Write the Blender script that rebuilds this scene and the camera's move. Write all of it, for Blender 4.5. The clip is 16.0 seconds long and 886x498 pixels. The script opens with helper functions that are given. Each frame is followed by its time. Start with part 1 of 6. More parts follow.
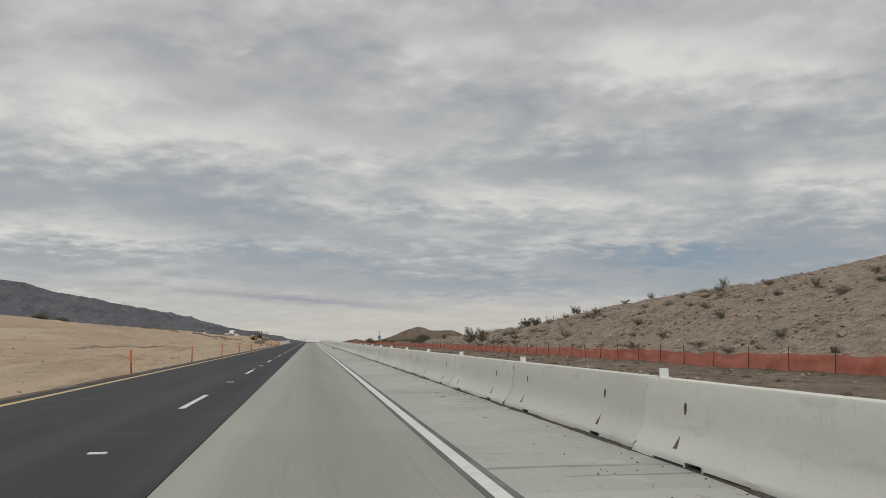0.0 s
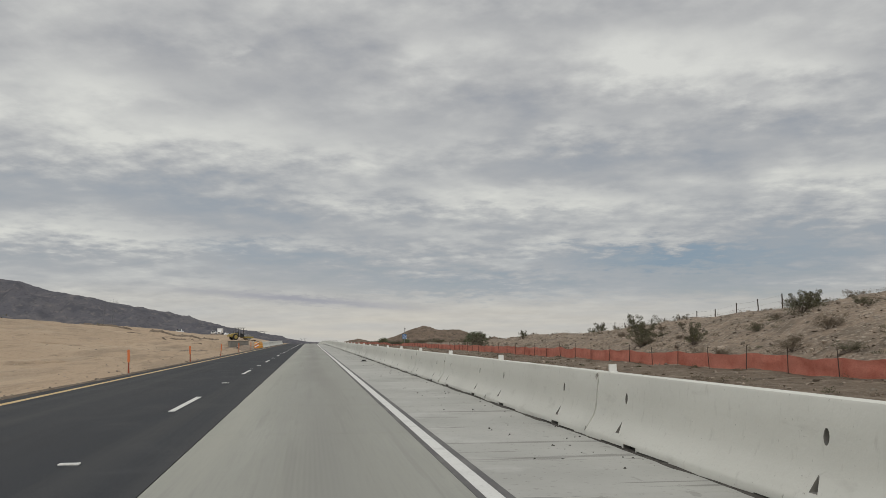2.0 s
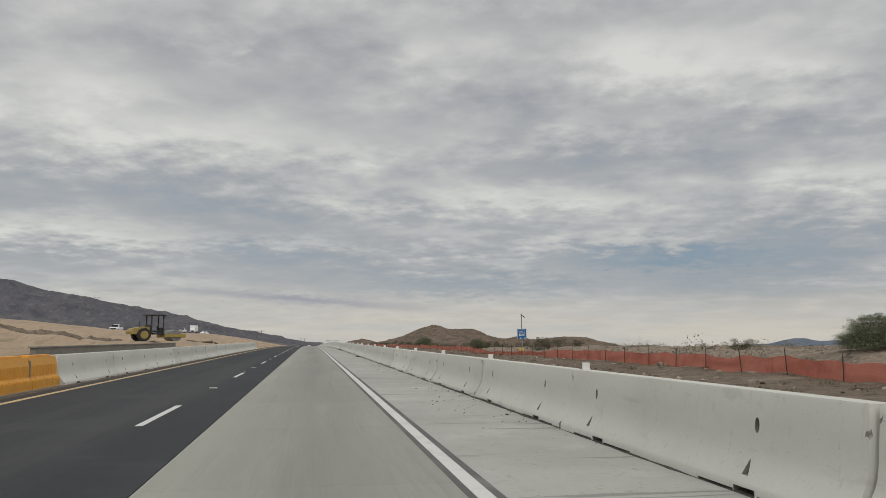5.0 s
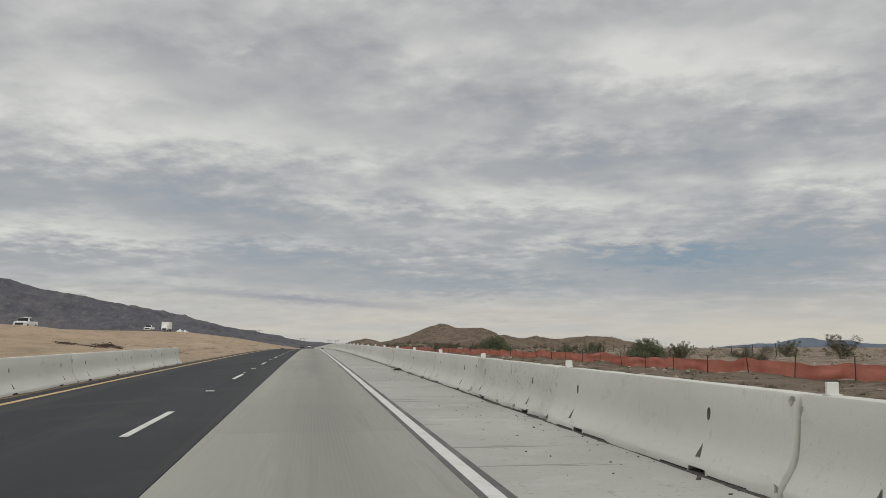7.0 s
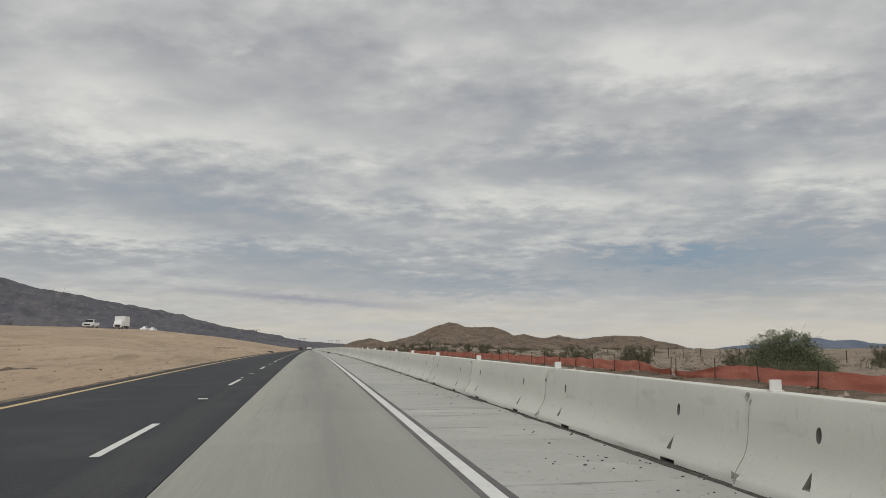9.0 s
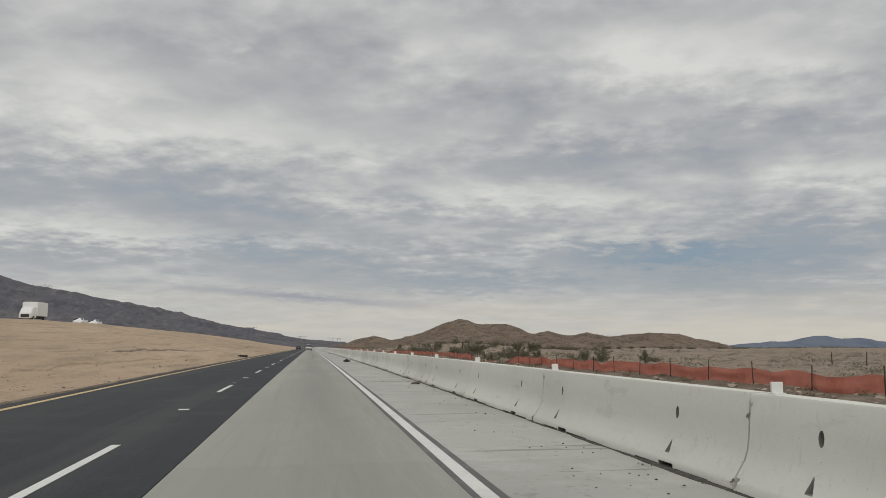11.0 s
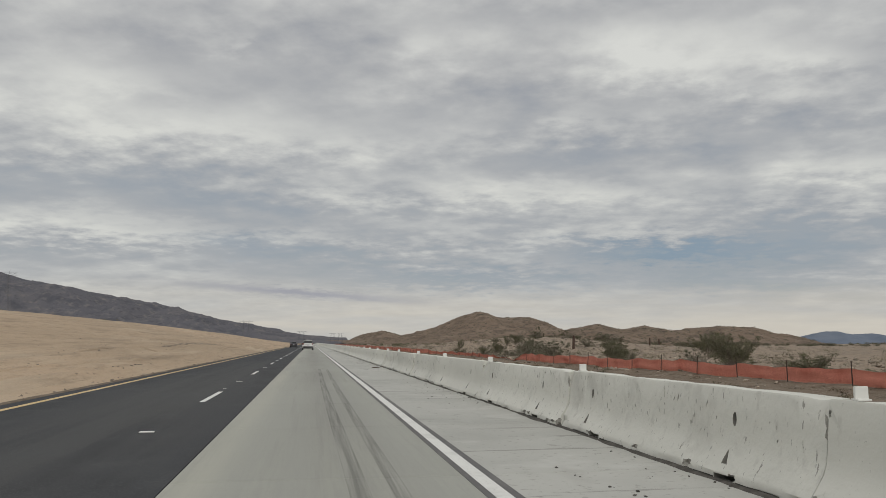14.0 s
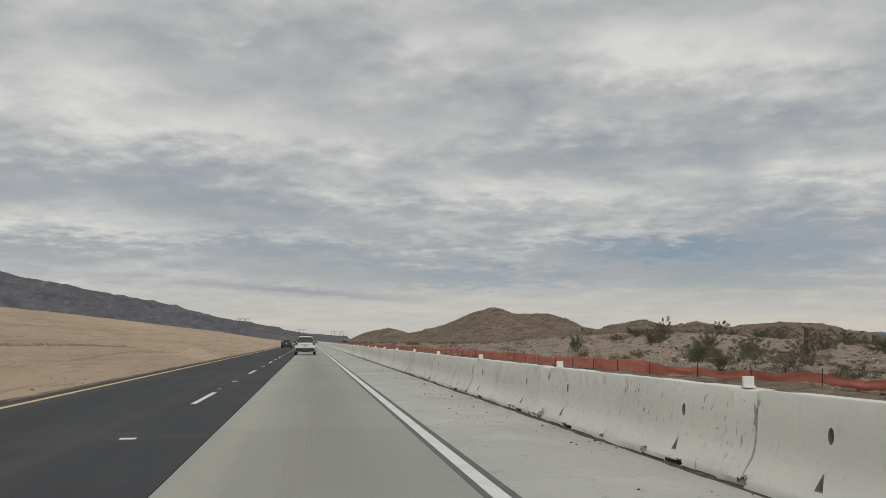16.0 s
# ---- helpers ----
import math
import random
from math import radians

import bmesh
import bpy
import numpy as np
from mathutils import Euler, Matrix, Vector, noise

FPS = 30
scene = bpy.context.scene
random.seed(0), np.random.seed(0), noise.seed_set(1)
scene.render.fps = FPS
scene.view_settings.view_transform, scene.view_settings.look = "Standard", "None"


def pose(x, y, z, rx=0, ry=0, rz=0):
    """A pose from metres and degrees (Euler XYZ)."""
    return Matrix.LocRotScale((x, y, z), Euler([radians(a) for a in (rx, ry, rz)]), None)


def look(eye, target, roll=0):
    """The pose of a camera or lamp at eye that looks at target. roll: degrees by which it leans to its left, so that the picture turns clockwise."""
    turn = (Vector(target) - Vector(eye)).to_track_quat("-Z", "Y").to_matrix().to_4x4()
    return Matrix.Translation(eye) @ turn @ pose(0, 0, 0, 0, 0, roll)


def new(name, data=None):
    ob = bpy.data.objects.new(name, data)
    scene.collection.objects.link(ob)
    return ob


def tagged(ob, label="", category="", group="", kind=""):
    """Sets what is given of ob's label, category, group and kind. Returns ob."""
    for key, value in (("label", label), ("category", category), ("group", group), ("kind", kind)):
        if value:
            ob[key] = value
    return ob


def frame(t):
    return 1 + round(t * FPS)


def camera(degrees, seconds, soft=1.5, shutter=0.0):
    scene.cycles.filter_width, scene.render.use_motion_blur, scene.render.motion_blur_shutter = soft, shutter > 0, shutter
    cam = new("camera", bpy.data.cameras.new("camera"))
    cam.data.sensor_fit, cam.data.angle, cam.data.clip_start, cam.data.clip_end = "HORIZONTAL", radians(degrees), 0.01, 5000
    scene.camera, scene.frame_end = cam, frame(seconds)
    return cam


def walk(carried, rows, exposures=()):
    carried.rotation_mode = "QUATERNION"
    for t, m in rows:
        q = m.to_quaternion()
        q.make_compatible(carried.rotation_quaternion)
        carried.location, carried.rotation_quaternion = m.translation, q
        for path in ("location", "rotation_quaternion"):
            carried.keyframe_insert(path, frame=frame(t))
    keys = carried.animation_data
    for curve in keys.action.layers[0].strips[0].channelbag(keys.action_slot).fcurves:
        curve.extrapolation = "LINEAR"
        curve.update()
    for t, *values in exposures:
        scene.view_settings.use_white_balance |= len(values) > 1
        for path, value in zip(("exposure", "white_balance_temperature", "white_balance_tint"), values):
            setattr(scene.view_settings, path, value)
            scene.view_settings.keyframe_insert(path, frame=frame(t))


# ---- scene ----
fov = 57.88
cam = camera(fov, 16.0, soft=0.65)

# the drive: seconds, metres to the right, metres along the road, height, upward tilt
DRIVE = [
    (0.0, -0.000, 0.00, 1.238, 6.411),
    (0.5, 0.028, 14.93, 1.238, 6.391),
    (1.0, 0.019, 29.70, 1.238, 6.391),
    (1.5, 0.051, 44.73, 1.238, 6.391),
    (2.0, 0.070, 59.61, 1.238, 6.391),
    (2.5, 0.079, 74.65, 1.238, 6.391),
    (3.0, 0.108, 89.81, 1.238, 6.391),
    (3.5, 0.134, 104.80, 1.238, 6.391),
    (4.0, 0.161, 120.10, 1.238, 6.391),
    (6.5, 0.069, 195.07, 1.238, 6.391),
    (7.0, 0.057, 210.27, 1.238, 6.371),
    (7.5, 0.054, 225.48, 1.238, 6.371),
    (8.0, 0.030, 240.28, 1.233, 6.371),
    (8.5, 0.001, 255.58, 1.212, 6.371),
    (9.0, 0.021, 270.48, 1.173, 6.363),
    (11.5, 0.072, 346.64, 0.698, 6.171),
    (12.0, 0.011, 361.56, 0.551, 6.111),
    (12.5, 0.004, 376.93, 0.381, 6.051),
    (13.0, -0.028, 392.16, 0.196, 5.972),
    (13.5, -0.052, 408.51, -0.005, 5.972),
    (14.0, -0.037, 423.92, -0.194, 5.932),
    (14.5, -0.037, 439.27, -0.383, 5.932),
    (15.0, -0.030, 453.51, -0.558, 5.924),
    (15.5, -0.026, 468.82, -0.747, 5.872),
    (16.0, 0.007, 483.74, -0.930, 5.820),
]
HEADING = -9.34
walk(cam, [(t, pose(x, y, z, 90 + tilt, 0, HEADING)) for t, x, y, z, tilt in DRIVE])

# ---- world and light ----
SUN_ELEVATION, SUN_ROTATION = radians(52), radians(180)
world = bpy.data.worlds.new("overcast_sky")
scene.world = world
world.use_nodes = True


def link_sky():
    nt = world.node_tree
    nt.nodes.clear()
    N, L = nt.nodes.new, nt.links.new

    def math_node(op, a, b=None, c=None):
        n = N("ShaderNodeMath")
        n.operation = op
        for i, v in enumerate((a, b, c)):
            if v is None:
                continue
            if isinstance(v, (int, float)):
                n.inputs[i].default_value = v
            else:
                L(v, n.inputs[i])
        return n.outputs[0]

    def noise_node(vec, scale, detail, rough, dist=0.0):
        n = N("ShaderNodeTexNoise")
        n.inputs["Scale"].default_value = scale
        n.inputs["Detail"].default_value = detail
        n.inputs["Roughness"].default_value = rough
        n.inputs["Distortion"].default_value = dist
        L(vec, n.inputs["Vector"])
        return n.outputs["Fac"]

    def ramp(fac, stops):
        n = N("ShaderNodeValToRGB")
        els = n.color_ramp.elements
        for i, (p, c) in enumerate(stops):
            e = els[i] if i < 2 else els.new(p)
            e.position, e.color = p, (*c, 1)
        L(fac, n.inputs[0])
        return n.outputs[0]

    def mix(fac, a, b):
        n = N("ShaderNodeMix")
        n.data_type = "RGBA"
        if isinstance(fac, float):
            n.inputs[0].default_value = fac
        else:
            L(fac, n.inputs[0])
        for i, v in ((6, a), (7, b)):
            if isinstance(v, tuple):
                n.inputs[i].default_value = (*v, 1)
            else:
                L(v, n.inputs[i])
        return n.outputs[2]

    sky = N("ShaderNodeTexSky")
    sky.sky_type = "NISHITA"
    sky.sun_disc = False
    sky.sun_elevation, sky.sun_rotation = SUN_ELEVATION, SUN_ROTATION
    clear = N("ShaderNodeBackground")
    clear.inputs[1].default_value = 0.09
    L(sky.outputs[0], clear.inputs[0])

    co = N("ShaderNodeTexCoord")
    rot = N("ShaderNodeMapping")
    rot.inputs["Rotation"].default_value = (0, 0, radians(-HEADING))
    L(co.outputs["Generated"], rot.inputs["Vector"])
    sep = N("ShaderNodeSeparateXYZ")
    L(rot.outputs[0], sep.inputs[0])
    x, y, z = sep.outputs
    up = math_node("MAXIMUM", z, 0.0)
    deep = math_node("ADD", up, 0.15)
    comb = N("ShaderNodeCombineXYZ")
    L(math_node("DIVIDE", x, deep), comb.inputs[0])
    L(math_node("DIVIDE", y, deep), comb.inputs[1])
    tilt = N("ShaderNodeMapping")
    tilt.inputs["Rotation"].default_value = (0, 0, radians(12))
    tilt.inputs["Location"].default_value = CLOUD_SHIFT
    L(comb.outputs[0], tilt.inputs["Vector"])
    flat = tilt.outputs[0]
    big = noise_node(flat, 1.6, 3.0, 0.5, 0.0)
    mid = noise_node(flat, 3.6, 6.0, 0.52, 0.0)
    fine = noise_node(flat, 9.0, 6.0, 0.56, 0.0)
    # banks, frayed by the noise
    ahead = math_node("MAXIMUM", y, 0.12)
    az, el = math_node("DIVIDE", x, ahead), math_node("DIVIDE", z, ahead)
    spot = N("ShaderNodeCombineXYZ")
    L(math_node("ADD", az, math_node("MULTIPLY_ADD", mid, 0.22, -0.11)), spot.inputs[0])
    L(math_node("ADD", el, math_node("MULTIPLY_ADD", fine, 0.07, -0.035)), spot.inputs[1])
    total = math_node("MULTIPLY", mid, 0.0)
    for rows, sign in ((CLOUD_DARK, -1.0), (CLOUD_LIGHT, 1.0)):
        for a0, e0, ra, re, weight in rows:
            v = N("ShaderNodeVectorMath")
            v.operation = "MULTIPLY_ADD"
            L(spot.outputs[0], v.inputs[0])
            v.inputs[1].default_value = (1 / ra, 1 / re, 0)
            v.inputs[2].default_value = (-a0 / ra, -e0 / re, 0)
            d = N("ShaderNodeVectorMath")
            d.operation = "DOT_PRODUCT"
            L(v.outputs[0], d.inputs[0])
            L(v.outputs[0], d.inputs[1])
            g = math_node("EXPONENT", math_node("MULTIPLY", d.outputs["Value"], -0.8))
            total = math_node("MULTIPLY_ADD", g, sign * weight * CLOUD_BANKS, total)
    grain = math_node("ADD", math_node("MULTIPLY_ADD", big, 0.10, 0.165),
                      math_node("ADD", math_node("MULTIPLY", mid, 0.36), math_node("MULTIPLY", fine, 0.22)))
    dens = math_node("ADD", grain, total)
    # bluer undersides low down, neutral grey overhead
    height_of = N("ShaderNodeMapRange")
    height_of.inputs["From Min"].default_value, height_of.inputs["From Max"].default_value = 0.16, 0.32
    L(z, height_of.inputs["Value"])
    cloud = mix(height_of.outputs[0], ramp(dens, CLOUD_STOPS), ramp(dens, CLOUD_TOP_STOPS))
    # pale band low over the horizon
    low = N("ShaderNodeMapRange")
    low.interpolation_type = "SMOOTHSTEP"
    low.inputs["From Min"].default_value, low.inputs["From Max"].default_value = 0.085, 0.0
    L(z, low.inputs["Value"])
    streak_map = N("ShaderNodeMapping")
    streak_map.inputs["Scale"].default_value = (2.2, 2.2, 26.0)
    L(rot.outputs[0], streak_map.inputs["Vector"])
    streak = noise_node(streak_map.outputs[0], 1.6, 4.0, 0.55, 0.3)
    band = ramp(streak, [(0.3, (0.475, 0.475, 0.465)), (0.62, (0.60, 0.56, 0.485))])
    cloud = mix(math_node("MULTIPLY", low.outputs[0], 0.85), cloud, band)
    # a thin lens of dark cloud low over the road
    lens = N("ShaderNodeCombineXYZ")
    L(math_node("MULTIPLY_ADD", az, 1 / 0.115, 0.18 / 0.115), lens.inputs[0])
    L(math_node("MULTIPLY_ADD", math_node("ADD", math_node("MULTIPLY_ADD", az, 0.078, el), math_node("MULTIPLY_ADD", fine, 0.012, -0.006)), 1 / 0.0042, -0.0352 / 0.0042), lens.inputs[1])
    d = N("ShaderNodeVectorMath")
    d.operation = "DOT_PRODUCT"
    L(lens.outputs[0], d.inputs[0])
    L(lens.outputs[0], d.inputs[1])
    cloud = mix(math_node("MULTIPLY", math_node("EXPONENT", math_node("MULTIPLY", d.outputs["Value"], -0.8)), 0.95), cloud, (0.335, 0.34, 0.38))
    # where the veil thins the blue of the sky comes through
    thin = N("ShaderNodeMapRange")
    thin.interpolation_type = "SMOOTHSTEP"
    thin.inputs["From Min"].default_value, thin.inputs["From Max"].default_value = 0.30, 0.46
    thin.inputs["To Min"].default_value, thin.inputs["To Max"].default_value = 0.88, 0.985
    L(dens, thin.inputs["Value"])
    for a0, e0, ra, re, weight in CLOUD_GAPS:
        v = N("ShaderNodeVectorMath")
        v.operation = "MULTIPLY_ADD"
        L(spot.outputs[0], v.inputs[0])
        v.inputs[1].default_value = (1 / ra, 1 / re, 0)
        v.inputs[2].default_value = (-a0 / ra, -e0 / re, 0)
        d = N("ShaderNodeVectorMath")
        d.operation = "DOT_PRODUCT"
        L(v.outputs[0], d.inputs[0])
        L(v.outputs[0], d.inputs[1])
        cloud = mix(math_node("MULTIPLY", math_node("EXPONENT", math_node("MULTIPLY", d.outputs["Value"], -0.8)), weight), cloud, (0.205, 0.28, 0.36))
    veil = N("ShaderNodeBackground")
    veil.inputs[1].default_value = CLOUD_STRENGTH
    L(cloud, veil.inputs[0])
    both = N("ShaderNodeMixShader")
    L(thin.outputs[0], both.inputs[0])
    L(clear.outputs[0], both.inputs[1])
    L(veil.outputs[0], both.inputs[2])
    out = N("ShaderNodeOutputWorld")
    L(both.outputs[0], out.inputs[0])


CLOUD_STRENGTH = 1.0
CLOUD_SHIFT = (3.1, 1.7, 0.0)
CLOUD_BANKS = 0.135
# thin places in the veil: azimuth, height, width, depth, weight
CLOUD_GAPS = [(0.29, 0.101, 0.10, 0.012, 0.85), (-0.238, 0.110, 0.06, 0.014, 0.32), (0.46, 0.105, 0.08, 0.016, 0.25), (-0.45, 0.19, 0.16, 0.022, 0.10), (0.05, 0.066, 0.14, 0.012, 0.30), (0.36, 0.065, 0.14, 0.012, 0.20)]
CLOUD_TOP_STOPS = [(0.34, (0.355, 0.362, 0.376)), (0.44, (0.42, 0.427, 0.435)), (0.52, (0.50, 0.505, 0.502)), (0.66, (0.67, 0.675, 0.645))]
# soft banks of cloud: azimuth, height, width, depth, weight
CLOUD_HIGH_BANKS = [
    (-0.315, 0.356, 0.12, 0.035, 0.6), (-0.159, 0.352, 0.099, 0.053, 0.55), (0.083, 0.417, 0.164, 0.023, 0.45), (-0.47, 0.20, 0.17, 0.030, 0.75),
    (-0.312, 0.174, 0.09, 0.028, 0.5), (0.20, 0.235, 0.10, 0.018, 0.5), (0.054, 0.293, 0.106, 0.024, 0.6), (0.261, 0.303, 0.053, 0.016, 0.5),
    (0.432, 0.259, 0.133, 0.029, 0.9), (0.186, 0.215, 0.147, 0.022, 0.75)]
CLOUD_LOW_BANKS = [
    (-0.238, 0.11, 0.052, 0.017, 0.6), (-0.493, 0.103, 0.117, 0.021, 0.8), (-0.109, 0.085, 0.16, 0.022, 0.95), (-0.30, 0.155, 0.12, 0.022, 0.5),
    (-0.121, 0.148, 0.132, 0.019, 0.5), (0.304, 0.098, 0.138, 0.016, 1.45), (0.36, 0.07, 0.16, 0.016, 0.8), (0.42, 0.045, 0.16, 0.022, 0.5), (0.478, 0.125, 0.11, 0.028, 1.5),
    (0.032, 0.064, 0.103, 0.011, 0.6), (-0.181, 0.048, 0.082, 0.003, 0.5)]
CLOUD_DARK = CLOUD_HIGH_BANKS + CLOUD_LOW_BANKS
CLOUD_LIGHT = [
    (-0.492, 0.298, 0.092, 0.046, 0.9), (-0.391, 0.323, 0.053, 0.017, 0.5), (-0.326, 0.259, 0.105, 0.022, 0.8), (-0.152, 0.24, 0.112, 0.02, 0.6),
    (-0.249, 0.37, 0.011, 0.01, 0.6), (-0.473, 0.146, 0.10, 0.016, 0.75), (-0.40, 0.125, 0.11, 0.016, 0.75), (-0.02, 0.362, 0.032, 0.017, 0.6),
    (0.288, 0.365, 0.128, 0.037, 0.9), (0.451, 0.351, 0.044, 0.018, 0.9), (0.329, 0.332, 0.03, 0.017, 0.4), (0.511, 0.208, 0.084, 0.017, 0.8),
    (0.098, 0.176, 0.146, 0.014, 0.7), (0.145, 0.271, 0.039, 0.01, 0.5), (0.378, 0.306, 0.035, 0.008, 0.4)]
CLOUD_STOPS = [(0.34, (0.325, 0.348, 0.374)), (0.44, (0.395, 0.41, 0.424)), (0.52, (0.49, 0.50, 0.497)), (0.66, (0.67, 0.675, 0.635))]
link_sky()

sun = new("sun", bpy.data.lights.new("sun", "SUN"))
sun.data.energy, sun.data.angle, sun.data.color = 1.2, radians(60), (1.0, 0.96, 0.9)
_d = Vector((math.sin(SUN_ROTATION) * math.cos(SUN_ELEVATION), math.cos(SUN_ROTATION) * math.cos(SUN_ELEVATION), math.sin(SUN_ELEVATION)))
sun.matrix_world = look(_d * 80, (0, 0, 0))


# ---- materials ----
def material(name, base, rough=0.8, metal=0.0, spots=(), bump=(), spec=0.5, alpha=None, space="Object", rnd=0.0, island=0.0):
    """A procedural surface. spots: rows of (scale, low, high, colour, strength, stretch); bump: rows of (scale, strength, stretch)."""
    m = bpy.data.materials.new(name)
    m.use_nodes = True
    nt = m.node_tree
    N, L = nt.nodes.new, nt.links.new
    sh = nt.nodes["Principled BSDF"]
    sh.inputs["Roughness"].default_value, sh.inputs["Metallic"].default_value = rough, metal
    sh.inputs["Specular IOR Level"].default_value = spec
    co = N("ShaderNodeTexCoord") if space == "Object" else N("ShaderNodeNewGeometry")
    vec = co.outputs["Object"] if space == "Object" else co.outputs["Position"]
    rgb = N("ShaderNodeRGB")
    rgb.outputs[0].default_value = (*base, 1)
    col = rgb.outputs[0]

    def tex(scale, stretch, detail=6):
        mp = N("ShaderNodeMapping")
        mp.inputs["Scale"].default_value = stretch
        L(vec, mp.inputs["Vector"])
        n = N("ShaderNodeTexNoise")
        n.inputs["Scale"].default_value, n.inputs["Detail"].default_value = scale, detail
        n.inputs["Roughness"].default_value = 0.6
        L(mp.outputs[0], n.inputs["Vector"])
        return n.outputs["Fac"]

    for scale, low, high, colour, strength, *st in spots:
        f = tex(scale, st[0] if st else (1, 1, 1))
        r = N("ShaderNodeMapRange")
        r.inputs["From Min"].default_value, r.inputs["From Max"].default_value = low, high
        r.inputs["To Max"].default_value = strength
        L(f, r.inputs["Value"])
        mx = N("ShaderNodeMix")
        mx.data_type = "RGBA"
        mx.inputs[7].default_value = (*colour, 1)
        L(r.outputs[0], mx.inputs[0])
        L(col, mx.inputs[6])
        col = mx.outputs[2]
    if rnd or island:
        src = N("ShaderNodeObjectInfo").outputs["Random"] if rnd else N("ShaderNodeNewGeometry").outputs["Random Per Island"]
        r = N("ShaderNodeMapRange")
        amount = rnd or island
        r.inputs["To Min"].default_value, r.inputs["To Max"].default_value = 1 - amount, 1 + amount
        L(src, r.inputs["Value"])
        hs = N("ShaderNodeHueSaturation")
        L(r.outputs[0], hs.inputs["Value"])
        L(col, hs.inputs["Color"])
        col = hs.outputs[0]
    L(col, sh.inputs["Base Color"])
    prev = None
    for scale, strength, *st in bump:
        b = N("ShaderNodeBump")
        b.inputs["Strength"].default_value = strength
        b.inputs["Distance"].default_value = min(0.5, 0.3 / scale)
        L(tex(scale, st[0] if st else (1, 1, 1)), b.inputs["Height"])
        if prev:
            L(prev, b.inputs["Normal"])
        prev = b.outputs[0]
    if prev:
        L(prev, sh.inputs["Normal"])
    if alpha is not None:
        sh.inputs["Alpha"].default_value = alpha
    return m


